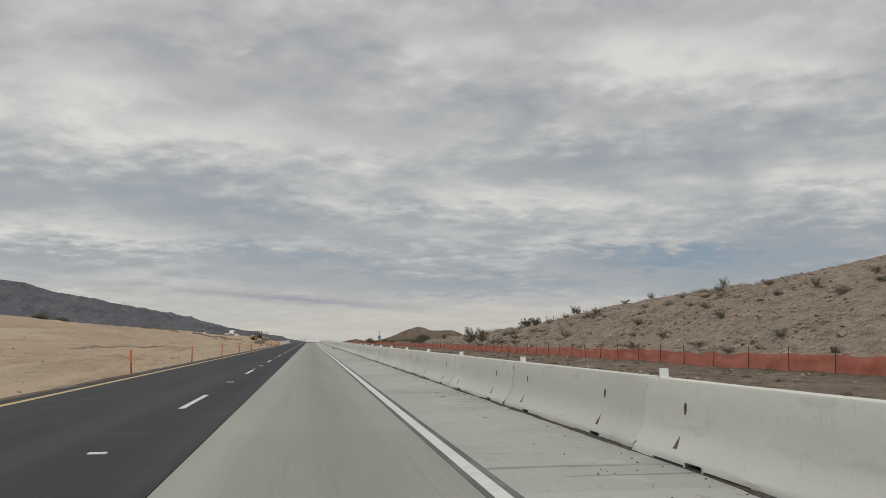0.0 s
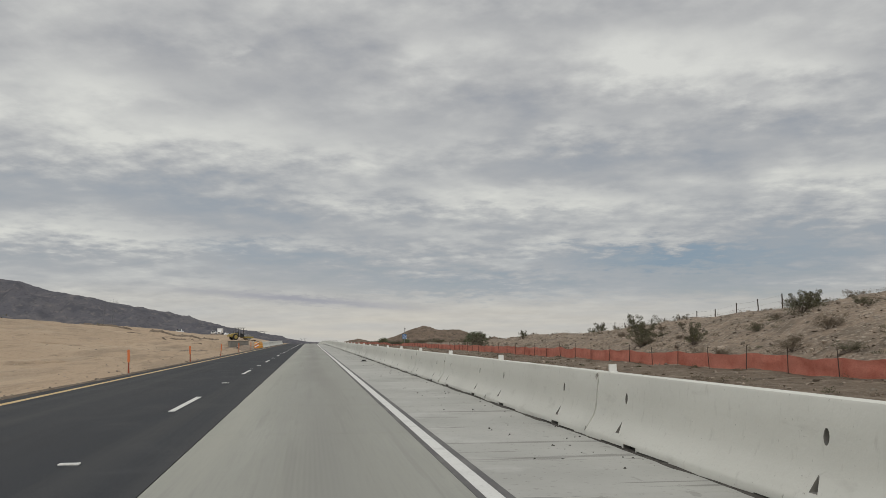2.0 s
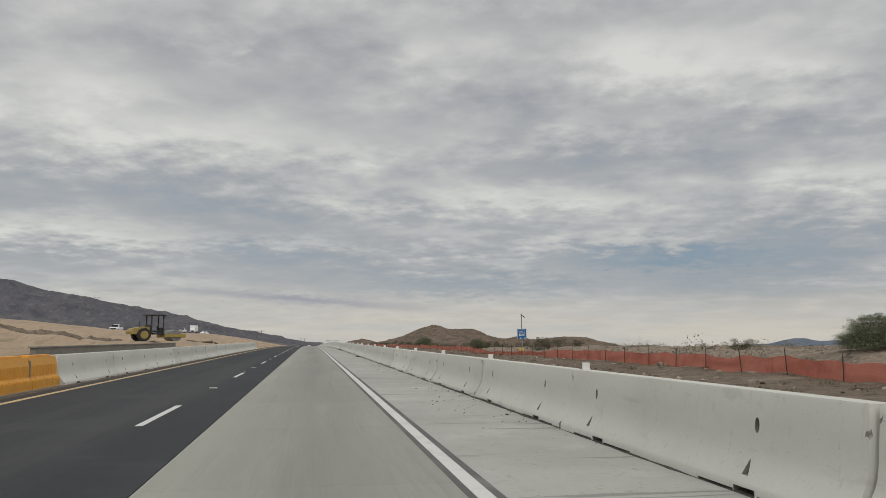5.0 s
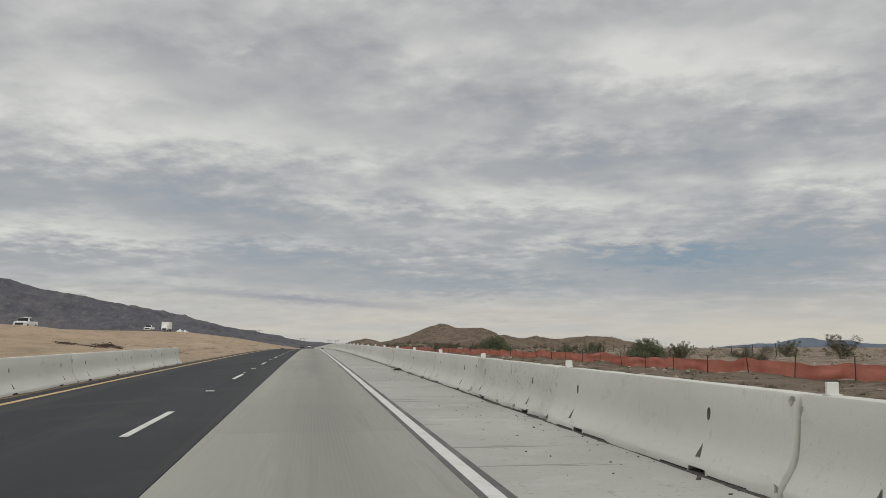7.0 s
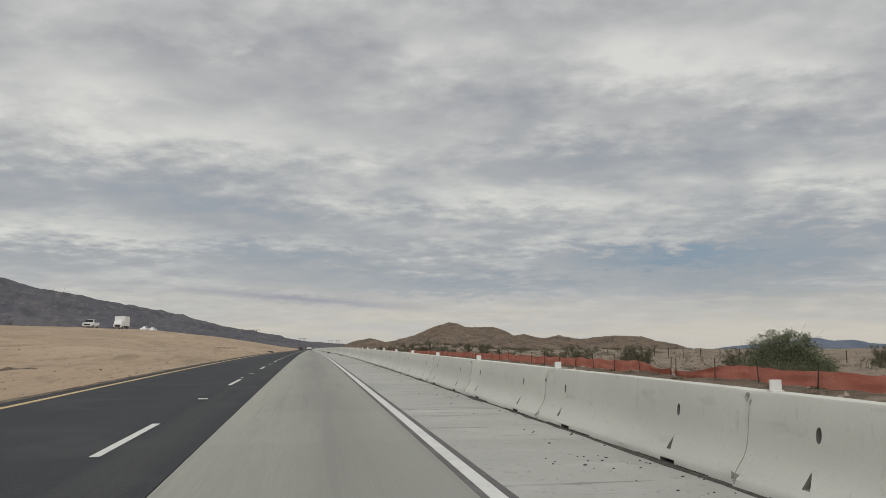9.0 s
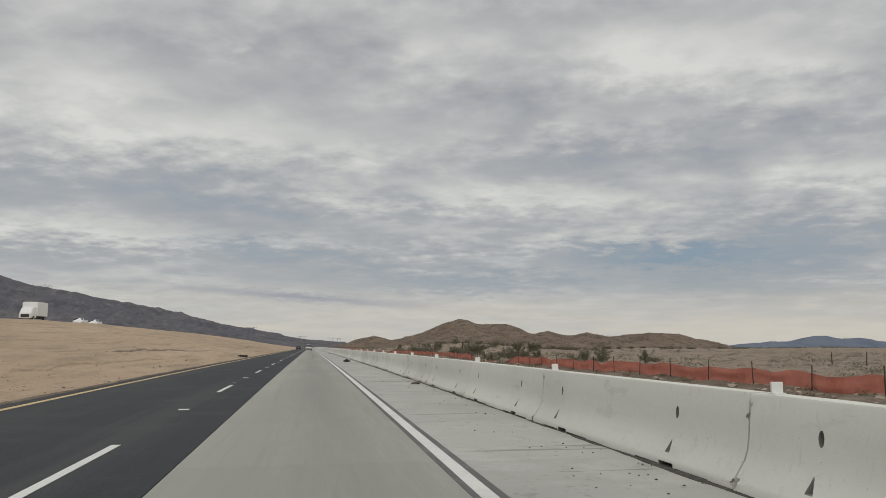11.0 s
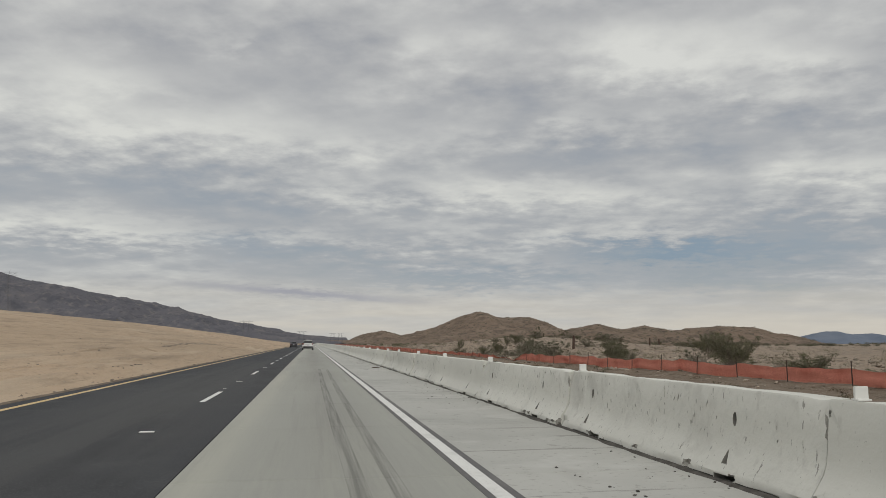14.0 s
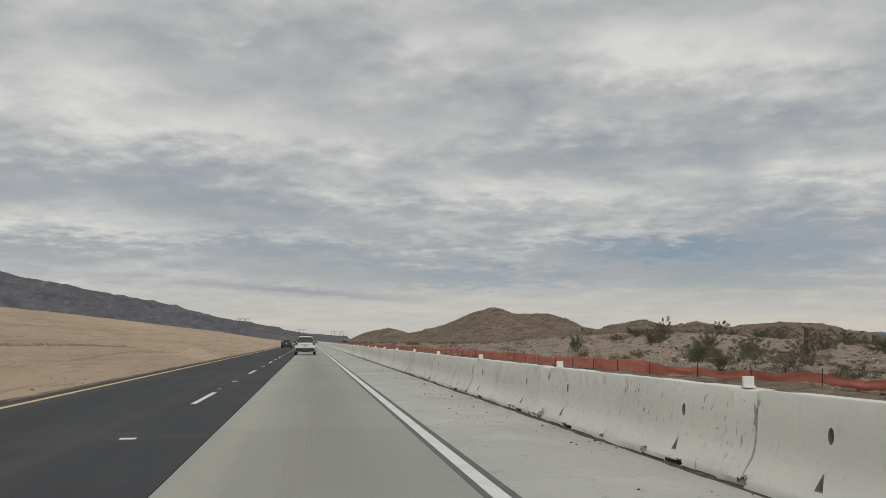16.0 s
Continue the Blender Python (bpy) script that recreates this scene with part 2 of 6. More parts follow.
M = {
    "sand": material("graded_sand", (0.485, 0.370, 0.263), 0.95, spots=[
        (0.02, 0.42, 0.62, (0.36, 0.285, 0.205), 0.7, (1, 0.35, 1)), (0.5, 0.50, 0.66, (0.30, 0.24, 0.178), 0.7, (1.6, 0.12, 1)), (1.6, 0.54, 0.68, (0.28, 0.225, 0.165), 0.6, (1.6, 0.2, 1)),
        (6.0, 0.58, 0.68, (0.22, 0.18, 0.135), 0.6), (14.0, 0.58, 0.66, (0.56, 0.47, 0.37), 0.6), (0.12, 0.55, 0.68, (0.54, 0.44, 0.33), 0.7, (1, 0.25, 1))],
        bump=[(0.6, 0.9, (1.4, 0.16, 1)), (3, 0.9, (1.2, 0.4, 1)), (11, 0.8), (30, 0.5)], spec=0.1, space="World"),
    "desert": material("desert_gravel", (0.305, 0.240, 0.182), 0.95, spots=[
        (0.03, 0.45, 0.62, (0.30, 0.243, 0.188), 0.8), (0.5, 0.48, 0.62, (0.185, 0.152, 0.12), 0.75),
        (2.2, 0.52, 0.60, (0.16, 0.133, 0.105), 0.75), (3.6, 0.56, 0.62, (0.46, 0.40, 0.33), 0.7), (6.0, 0.56, 0.64, (0.42, 0.37, 0.31), 0.7), (14.0, 0.56, 0.64, (0.13, 0.108, 0.088), 0.6)],
        bump=[(0.5, 0.9), (2.5, 1.0), (12, 1.0)], spec=0.1, space="World"),
    "turned_soil": material("dark_turned_soil", (0.185, 0.147, 0.112), 0.95, spots=[
        (0.25, 0.45, 0.65, (0.21, 0.17, 0.13), 0.8, (1, 0.3, 1)), (2.0, 0.5, 0.64, (0.095, 0.076, 0.058), 0.8), (0.6, 0.54, 0.66, (0.30, 0.25, 0.195), 0.7), (12.0, 0.56, 0.66, (0.38, 0.33, 0.27), 0.7)],
        bump=[(1.0, 0.9), (5, 1.0), (20, 0.7)], spec=0.1, space="World"),
    "hill_rock": material("hill_rock", (0.185, 0.140, 0.107), 0.95, spots=[
        (0.03, 0.45, 0.60, (0.23, 0.178, 0.138), 0.8), (0.10, 0.48, 0.60, (0.125, 0.098, 0.078), 0.8), (0.35, 0.56, 0.62, (0.06, 0.055, 0.042), 0.85), (0.9, 0.58, 0.63, (0.27, 0.22, 0.175), 0.7)],
        bump=[(0.05, 1.0), (0.25, 1.0), (0.9, 1.0)], spec=0.1, space="World"),
    "mountain": material("mountain_rock", (0.120, 0.118, 0.133), 0.95, spots=[
        (0.004, 0.46, 0.62, (0.142, 0.136, 0.144), 0.8), (0.014, 0.48, 0.62, (0.086, 0.088, 0.102), 0.8), (0.03, 0.53, 0.66, (0.185, 0.172, 0.168), 0.75), (0.07, 0.56, 0.64, (0.075, 0.076, 0.088), 0.6)],
        bump=[(0.006, 1.0), (0.03, 1.0), (0.09, 1.0)], spec=0.1, space="World"),
    # blue distance haze is put into the rock colour itself
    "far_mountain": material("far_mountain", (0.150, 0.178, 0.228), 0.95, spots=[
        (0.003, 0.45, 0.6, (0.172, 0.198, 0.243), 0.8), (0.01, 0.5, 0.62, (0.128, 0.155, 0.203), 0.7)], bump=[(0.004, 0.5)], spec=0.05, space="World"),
    "slab": material("lane_concrete", (0.35, 0.353, 0.313), 0.85, spots=[
        (0.12, 0.42, 0.62, (0.32, 0.322, 0.288), 0.8, (1.0, 0.16, 1)), (1.1, 0.5, 0.7, (0.40, 0.402, 0.362), 0.6, (1, 0.12, 1)),
        (9.0, 0.55, 0.72, (0.30, 0.30, 0.275), 0.4), (30.0, 0.48, 0.60, (0.30, 0.30, 0.275), 0.42, (1, 0.03, 1)), (2.0, 0.46, 0.58, (0.32, 0.322, 0.295), 0.55, (1, 0.008, 1)), (5.0, 0.56, 0.64, (0.27, 0.27, 0.245), 0.45, (1, 0.02, 1)), (0.35, 0.5, 0.62, (0.33, 0.335, 0.305), 0.5, (1.6, 0.06, 1)), (45.0, 0.5, 0.7, (0.30, 0.295, 0.27), 0.35)],
        bump=[(60, 0.25, (0.4, 4, 1)), (18, 0.15)], spec=0.3, rnd=0.035, space="World"),
    "shoulder": material("shoulder_concrete", (0.45, 0.45, 0.42), 0.88, spots=[
        (0.3, 0.45, 0.65, (0.37, 0.37, 0.345), 0.8), (2.2, 0.58, 0.75, (0.36, 0.355, 0.33), 0.45, (1, 0.3, 1)),
        (14.0, 0.6, 0.70, (0.20, 0.19, 0.17), 0.6), (0.7, 0.622, 0.63, (0.20, 0.195, 0.18), 0.6, (0.25, 4.0, 1)), (5.0, 0.63, 0.67, (0.25, 0.245, 0.225), 0.45, (1, 0.5, 1)), (0.9, 0.56, 0.66, (0.52, 0.52, 0.49), 0.6)],
        bump=[(25, 0.3), (4, 0.2)], spec=0.25, rnd=0.04, space="World"),
    "asphalt": material("fresh_asphalt", (0.036, 0.039, 0.045), 0.86, spots=[
        (0.15, 0.45, 0.65, (0.060, 0.060, 0.062), 0.8, (1, 0.1, 1)), (1.4, 0.5, 0.65, (0.034, 0.035, 0.038), 0.7, (1, 0.05, 1)), (0.8, 0.52, 0.62, (0.075, 0.075, 0.074), 0.5, (1, 0.012, 1)),
        (0.5, 0.52, 0.66, (0.066, 0.068, 0.071), 0.55), (60.0, 0.54, 0.66, (0.12, 0.12, 0.12), 0.6)], bump=[(90, 0.5), (20, 0.15)], spec=0.28, space="World"),
    "white_paint": material("white_road_paint", (0.72, 0.72, 0.69), 0.7, spots=[(3.0, 0.5, 0.72, (0.52, 0.52, 0.49), 0.7), (30, 0.55, 0.7, (0.42, 0.42, 0.40), 0.45)],
                            bump=[(60, 0.2)], space="World"),
    "yellow_paint": material("yellow_road_paint", (0.66, 0.485, 0.25), 0.7, spots=[(2.0, 0.45, 0.7, (0.60, 0.41, 0.16), 0.7), (25, 0.55, 0.7, (0.4, 0.31, 0.17), 0.5)], space="World"),
    "black_paint": material("black_contrast_paint", (0.12, 0.117, 0.116), 0.85, spots=[(2.0, 0.5, 0.72, (0.24, 0.235, 0.22), 0.8, (1, 0.3, 1)), (9.0, 0.55, 0.7, (0.2, 0.195, 0.185), 0.6)], space="World"),
    "rail": material("whitewashed_concrete", (0.69, 0.69, 0.635), 0.85, spots=[
        (0.6, 0.45, 0.66, (0.61, 0.61, 0.56), 0.8, (1, 0.5, 1)), (5.0, 0.6, 0.72, (0.44, 0.43, 0.39), 0.35, (2.5, 2.5, 0.9)),
        (2.2, 0.60, 0.70, (0.42, 0.41, 0.37), 0.30, (1, 0.6, 2)), (12.0, 0.64, 0.72, (0.40, 0.39, 0.35), 0.22, (1.6, 1.6, 0.4)), (30.0, 0.66, 0.74, (0.2, 0.19, 0.17), 0.6)],
        bump=[(9, 0.15), (40, 0.12)], spec=0.3, rnd=0.05, space="World"),
    "rail_scarred": material("scarred_whitewashed_concrete", (0.69, 0.69, 0.635), 0.88, spots=[
        (0.6, 0.45, 0.66, (0.57, 0.57, 0.525), 0.8, (1, 0.5, 1)), (4.0, 0.60, 0.68, (0.40, 0.39, 0.36), 0.35, (1.5, 1.5, 0.9)),
        (7.0, 0.65, 0.672, (0.20, 0.195, 0.175), 0.75, (1.0, 2.4, 0.8)), (2.2, 0.60, 0.68, (0.48, 0.475, 0.44), 0.3, (1.0, 1.2, 1.6)), (19.0, 0.66, 0.69, (0.2, 0.195, 0.175), 0.7, (1.0, 1.8, 0.5)), (0.9, 0.58, 0.68, (0.50, 0.495, 0.455), 0.6)],
        bump=[(9, 0.35), (40, 0.2)], spec=0.3, rnd=0.05, space="World"),
    "grit": material("dark_grit", (0.085, 0.08, 0.072), 0.95, spots=[(9, 0.45, 0.65, (0.15, 0.142, 0.13), 0.7)], bump=[(30, 0.6)], spec=0.1, space="World"),
    # darker than the rail: shade of the cut recesses is put into this colour
    "hollow": material("hollow_shade", (0.25, 0.243, 0.22), 0.95, spots=[(8, 0.45, 0.7, (0.22, 0.21, 0.19), 0.7)]),
    "chipped": material("broken_concrete", (0.42, 0.41, 0.37), 0.95, spots=[(16, 0.45, 0.65, (0.24, 0.23, 0.205), 0.8)], bump=[(25, 0.8)]),
    "marker": material("white_plastic_marker", (0.72, 0.72, 0.69), 0.55, spots=[(4, 0.5, 0.7, (0.6, 0.6, 0.56), 0.6)]),
    "netting": material("orange_netting", (0.70, 0.275, 0.205), 0.75, spots=[
        (0.8, 0.45, 0.65, (0.50, 0.145, 0.10), 0.7), (5.0, 0.5, 0.7, (0.64, 0.26, 0.19), 0.6), (60.0, 0.5, 0.6, (0.31, 0.09, 0.06), 0.6)], bump=[(5, 0.5)], spec=0.2, space="World"),
    "steel_post": material("rusty_steel_post", (0.075, 0.06, 0.05), 0.75, 0.3, spots=[(9, 0.5, 0.7, (0.15, 0.085, 0.055), 0.7)]),
}


def lane_wear(m):
    """Oil dripped down the middle of the lane, a paler strip beside the asphalt and fine sawn grooves along it."""
    nt = m.node_tree
    N, L = nt.nodes.new, nt.links.new
    sh = nt.nodes["Principled BSDF"]
    old = sh.inputs["Base Color"].links[0].from_socket
    geo = N("ShaderNodeNewGeometry")
    sep = N("ShaderNodeSeparateXYZ")
    L(geo.outputs["Position"], sep.inputs[0])
    mp = N("ShaderNodeMapping")
    mp.inputs["Scale"].default_value = (0.9, 0.07, 1)
    L(geo.outputs["Position"], mp.inputs["Vector"])
    n = N("ShaderNodeTexNoise")
    n.inputs["Scale"].default_value, n.inputs["Detail"].default_value = 1.0, 5
    L(mp.outputs[0], n.inputs["Vector"])

    def calc(op, *values):
        q = N("ShaderNodeMath")
        q.operation = op
        for i, v in enumerate(values):
            if isinstance(v, (int, float)):
                q.inputs[i].default_value = v
            else:
                L(v, q.inputs[i])
        return q.outputs[0]

    def band(at, wide, low, high):
        d = calc("DIVIDE", calc("SUBTRACT", sep.outputs[0], at), wide)
        g = calc("EXPONENT", calc("MULTIPLY", calc("MULTIPLY", d, d), -1.0))
        r = N("ShaderNodeMapRange")
        r.inputs["From Min"].default_value, r.inputs["From Max"].default_value = 0.35, 0.65
        r.inputs["To Min"].default_value, r.inputs["To Max"].default_value = low, high
        L(n.outputs["Fac"], r.inputs["Value"])
        return calc("MULTIPLY", g, r.outputs[0])

    groove = calc("MULTIPLY_ADD", calc("SINE", calc("MULTIPLY", sep.outputs[0], 2 * math.pi / 0.05)), 0.5, 0.5)
    col = old
    for fac, colour in ((band(0.28, 0.55, 0.20, 0.75), (0.235, 0.232, 0.212)), (band(-1.05, 0.28, 0.1, 0.6), (0.44, 0.435, 0.375)), (calc("MULTIPLY", groove, band(0.2, 0.7, -0.06, 0.12)), (0.44, 0.44, 0.395))):
        mx = N("ShaderNodeMix")
        mx.data_type = "RGBA"
        mx.inputs[7].default_value = (*colour, 1)
        L(fac, mx.inputs[0])
        L(col, mx.inputs[6])
        col = mx.outputs[2]
    L(col, sh.inputs["Base Color"])


lane_wear(M["slab"])


# ---- builders ----
def obj(name, bm, mat=None, parent=None, label="", smooth=False):
    me = bpy.data.meshes.new(name)
    bm.to_mesh(me)
    bm.free()
    if smooth:
        me.shade_smooth()
    for m in (mat if isinstance(mat, (list, tuple)) else [mat]):
        if m:
            me.materials.append(m)
    ob = new(name, me)
    if parent:
        ob.parent = parent
    if label:
        ob["label"] = label
    return ob


def part(name, bm, mat, parent, label="", smooth=False):
    return obj(name, bm, mat, parent, label, smooth)


def share(name, me, parent, m=None):
    """One more piece on a mesh that is already built."""
    ob = new(name, me)
    ob.parent = parent
    if m is not None:
        ob.matrix_local = m
    return ob


def thing(name, m=None, **tags):
    ob = new(name)
    ob.empty_display_size = 0.2
    if m is not None:
        ob.matrix_world = m
    return tagged(ob, **tags)


def add_box(bm, lo, hi, bevel=0.0, m=None):
    out = bmesh.ops.create_cube(bm, size=1.0)["verts"]
    for v in out:
        v.co = Vector([(l + h) / 2 + c * (h - l) for c, l, h in zip(v.co, lo, hi)])
    if bevel:
        es = list({e for v in out for e in v.link_edges})
        got = bmesh.ops.bevel(bm, geom=es, offset=bevel, segments=2, affect="EDGES", profile=0.5)
        out = [v for v in got["verts"]] + [v for v in out if v.is_valid]
        out = list(set(out))
    if m is not None:
        bmesh.ops.transform(bm, matrix=m, verts=out)
    return bm


def box(lo, hi, bevel=0.0, m=None):
    return add_box(bmesh.new(), lo, hi, bevel, m)


def add_prism(bm, outline, a, b, axis=1, close=True):
    """Sweeps a closed outline (two coordinates) from a to b along an axis."""
    def at(p, t):
        q = [p[0], p[1]]
        q.insert(axis, t)
        return q
    r0 = [bm.verts.new(at(p, a)) for p in outline]
    r1 = [bm.verts.new(at(p, b)) for p in outline]
    n = len(outline)
    for i in range(n):
        bm.faces.new((r0[i], r0[(i + 1) % n], r1[(i + 1) % n], r1[i]))
    if close:
        bm.faces.new(r0[::-1])
        bm.faces.new(r1)
    bmesh.ops.recalc_face_normals(bm, faces=bm.faces[:])
    return bm


def add_tube(bm, a, b, r0, r1=None, n=8):
    r1 = r0 if r1 is None else r1
    a, b = Vector(a), Vector(b)
    q = (b - a).to_track_quat("Z", "Y").to_matrix()
    rings = []
    for c, r in ((a, r0), (b, r1)):
        rings.append([bm.verts.new(c + q @ Vector((r * math.cos(2 * math.pi * i / n), r * math.sin(2 * math.pi * i / n), 0))) for i in range(n)])
    for i in range(n):
        bm.faces.new((rings[0][i], rings[0][(i + 1) % n], rings[1][(i + 1) % n], rings[1][i]))
    bm.faces.new(rings[0][::-1])
    bm.faces.new(rings[1])
    return bm


def tube(a, b, r0, r1=None, n=8):
    return add_tube(bmesh.new(), a, b, r0, r1, n)


def grid_mesh(name, xs, ys, height, mats, pick=None, smooth=True):
    """A sheet of terrain from two lists of coordinates and a height function."""
    nx, ny = len(xs), len(ys)
    verts = [(x, y, height(x, y)) for y in ys for x in xs]
    faces = [(j * nx + i, j * nx + i + 1, (j + 1) * nx + i + 1, (j + 1) * nx + i) for j in range(ny - 1) for i in range(nx - 1)]
    me = bpy.data.meshes.new(name)
    me.from_pydata(verts, [], faces)
    for m in mats:
        me.materials.append(m)
    if pick:
        me.polygons.foreach_set("material_index", [pick((xs[i] + xs[i + 1]) / 2, (ys[j] + ys[j + 1]) / 2) for j in range(ny - 1) for i in range(nx - 1)])
    if smooth:
        me.shade_smooth()
    return new(name, me)


# ---- the lie of the land ----
def road_z(y):
    """Height of the road: level, then over a crest into a gentle fall."""
    if y < 230:
        return 0.0
    if y < 385:
        return -0.0123 / 310 * (y - 230) ** 2
    if y < 1250:
        return -0.953 - 0.0123 * (y - 385)
    return -11.6 - 0.0083 * (y - 1250)


def blend(y, table):
    return float(np.interp(y, [a for a, _ in table], [b for _, b in table]))


def rough(x, y, scale, seed=0.0):
    return noise.fractal(Vector((x / scale, y / scale, seed)), 1.0, 2.0, 4)


def step(a, b, v):
    t = min(1.0, max(0.0, (v - a) / (b - a)))
    return t * t * (3 - 2 * t)


CREST_X = -38.0
CREST = [(-100, 4.3), (95, 4.4), (150, 3.8), (190, 4.1), (250, 3.9), (310, 3.4), (345, 3.2), (380, 3.7), (430, 4.6), (480, 5.3), (540, 5.4), (620, 5.6), (800, 5.2), (1000, 4), (1300, 2)]
RIDGE = [(-100, 9.5), (20, 8.9), (60, 7.2), (80, 5.35), (95, 4.5), (112, 3.3), (125, 2.45), (140, 2.0), (155, 1.7), (165, 1.5), (175, 1.0), (185, 0.65), (200, 0.45), (240, 0.42), (300, 0.4), (3000, 0.4)]
SLOPE_FOOT = [(70, 0.0), (92, 1.5), (112, 3.2), (140, 5.0), (200, 6.0)]
FENCE_X = [(-60, 18.7), (60, 18.7), (120, 17.2), (200, 16.6), (262, 15.8), (290, 14.0), (380, 14.0), (407, 14.3), (425, 15.8), (442, 16.2), (461, 15.2), (504, 14.4), (515, 12.9), (560, 12.9), (640, 13.4), (900, 14.0)]


RUTS = ((-8.2, 0.8, 1.0), (-9.9, 1.2, 2.0), (-12.2, 2.0, 3.0), (-15.0, 2.5, 4.0), (-18.5, 3.0, 5.0), (-23.0, 4.0, 6.0), (-28.0, 4.0, 7.0))


def ground_z(x, y):
    z = road_z(y)
    if x < -6.2:
        top = blend(y, CREST)
        t = min(1.0, (-6.2 - x) / (-6.2 - CREST_X))
        pit = step(184, 191, y) * (1 - step(229.5, 234, y)) * (step(-13.7, -13.55, x) if 198.5 < y < 203.5 else step(-12.72, -12.6, x))
        # cut floor that opens before the headwall
        lim = -6.4 - 6.0 * step(142, 160, y)
        cut = step(lim - 1.4, lim, x) * step(142, 146, y) * (1 - step(184, 191, y))
        rise = top * (0.80 * t + 0.20 * t * t) - 0.10 * (1 - t)
        lumps = (0.22 + 0.28 * step(60, 130, y) * step(260, 215, y)) * rough(x * 1.3, y * 0.35, 7, 3.0) * step(-7, -12, x) + 0.04 * rough(x, y, 1.6, 5.0)
        for x0, wave, seed in RUTS:
            c = x0 + wave * noise.noise(Vector((y / 34, seed, 0))) + 0.4 * noise.noise(Vector((y / 9, seed, 4)))
            d = (x - c) / 0.42
            if abs(d) < 3:
                lumps += 0.34 * max(0.0, min(1.0, 2 * noise.noise(Vector((y / 26, seed, 7))) + 0.35)) * (0.9 * math.exp(-(d - 1.2) ** 2) - math.exp(-d * d))
        # worked ground beside the culvert
        dig = math.exp(-(((x + 24) / 13) ** 2 + ((y - 208) / 30) ** 2)) * step(-14.5, -21, x)
        rise -= dig * (1.7 + 0.8 * rough(x, y, 7, 8.0))
        rise = rise * (1 - cut) - 0.12 * cut
        rise, far = rise * (1 - pit) - 0.25 * pit, step(-60, -400, x) * 3.0
        return z + rise + lumps * (1 - 0.7 * step(CREST_X + 3, CREST_X - 2, x)) + far
    if x < 4.6:
        return z - 0.22
    fx = blend(y, FENCE_X)
    base = -0.25 + (0.12 * rough(x, y, 3.5, 1.0) + 0.06 * rough(x, y, 1.1, 3.0)) * step(5, 7, x)
    base += 0.20 * step(fx - 4, fx + 1, x)
    up = max(0.0, x - fx - blend(y, SLOPE_FOOT))
    ridge = blend(y, RIDGE)
    k = min(1.0, up * 0.34 / (ridge * 1.25))
    hill = ridge * (1 - (1 - k) ** 1.6)
    hill += 0.04 * max(0.0, up - 28) * step(150, 60, y)
    hill *= 1.0 + 0.10 * rough(x, y, 14, 2.0)
    mound = 2.7 * math.exp(-(((x - 46) / 24) ** 2 + ((y - 590) / 42) ** 2)) * step(fx, fx + 12, x)
    mound -= 0.95 * step(225, 290, y) * step(fx, fx + 7, x)
    lumps = (0.25 * rough(x, y, 5, 4.0) + 0.08 * rough(x, y, 1.3, 6.0)) * step(fx, fx + 4, x)
    base -= 0.55 * math.exp(-(((x - 19) / 2.5) ** 2 + ((y - 222) / 6) ** 2))
    z -= step(140, 700, x) * (max(0.0, y - 900) * 0.016 + max(0.0, x - 300) * 0.010)
    return z + base + hill + mound + lumps + 1.2 * rough(x, y, 90, 7.0) * step(60, 200, x)


def spread(*runs):
    out = []
    for a, b, n in runs:
        out += list(np.linspace(a, b, n, endpoint=False))
    return [float(v) for v in out] + [float(runs[-1][1])]


ground = grid_mesh("ground", spread((-4500, -400, 14), (-400, -90, 24), (-90, -40, 26), (-40, -28, 22), (-28, -13.7, 54), (-13.7, -13.55, 1), (-13.55, -12.72, 3), (-12.72, -12.6, 1), (-12.6, -6.4, 27), (-6.4, -6.1, 1), (-6.1, 4.7, 4), (4.7, 60, 90), (60, 140, 50), (140, 500, 40), (500, 4500, 16)),
                   spread((-400, -20, 16), (-20, 660, 480), (660, 900, 70), (900, 1400, 40), (1400, 4900, 24)), ground_z, [M["sand"], M["desert"], M["turned_soil"], M["hill_rock"], M["mountain"]],
                   lambda x, y: (4 if x < 60 else 3) if y > 1250 else 1 if -12.3 < x < -6 and 147 + (-6.4 - x) * 1.6 < y < 230 else 0 if -60 < x < 0 and y < 1100 else 2 if 0 < x < blend(y, FENCE_X) + 0.6 and y < 1100 else 1)
tagged(ground, "dry sandy desert ground with graded berms and gravel", "ground", kind="structure")


# ---- hills and mountains ----
LAND = {}


def ridge_land(name, profile, y0, depth, floor, mat, nx, ny, relief, scale, label, seed):
    """A range whose skyline runs along x at y0; profile: rows of (x, height)."""
    xs = spread((profile[0][0], profile[-1][0], nx))
    ys = spread((y0 - depth, y0 + depth, ny))

    def h(x, y):
        t = (y - y0) / depth
        top = blend(x, profile) - floor
        g = noise.ridged_multi_fractal(Vector((x / scale, y / scale * 0.7, seed)), 0.9, 2.1, 5, 1.0, 2.0) - 1.0
        bulge = max(0.0, 1 - abs(t) ** 1.35)
        edge = min(1.0, abs(t) * 4)
        top += 0.05 * relief * noise.fractal(Vector((x / scale * 5, seed, 0)), 0.8, 2.0, 4)
        return floor + top * bulge + relief * g * bulge * (0.08 + 0.92 * edge) * min(1, top / (2.4 * relief))
    LAND[name] = h
    return tagged(grid_mesh(name, xs, ys, h, [mat]), label, "hill", kind="structure")


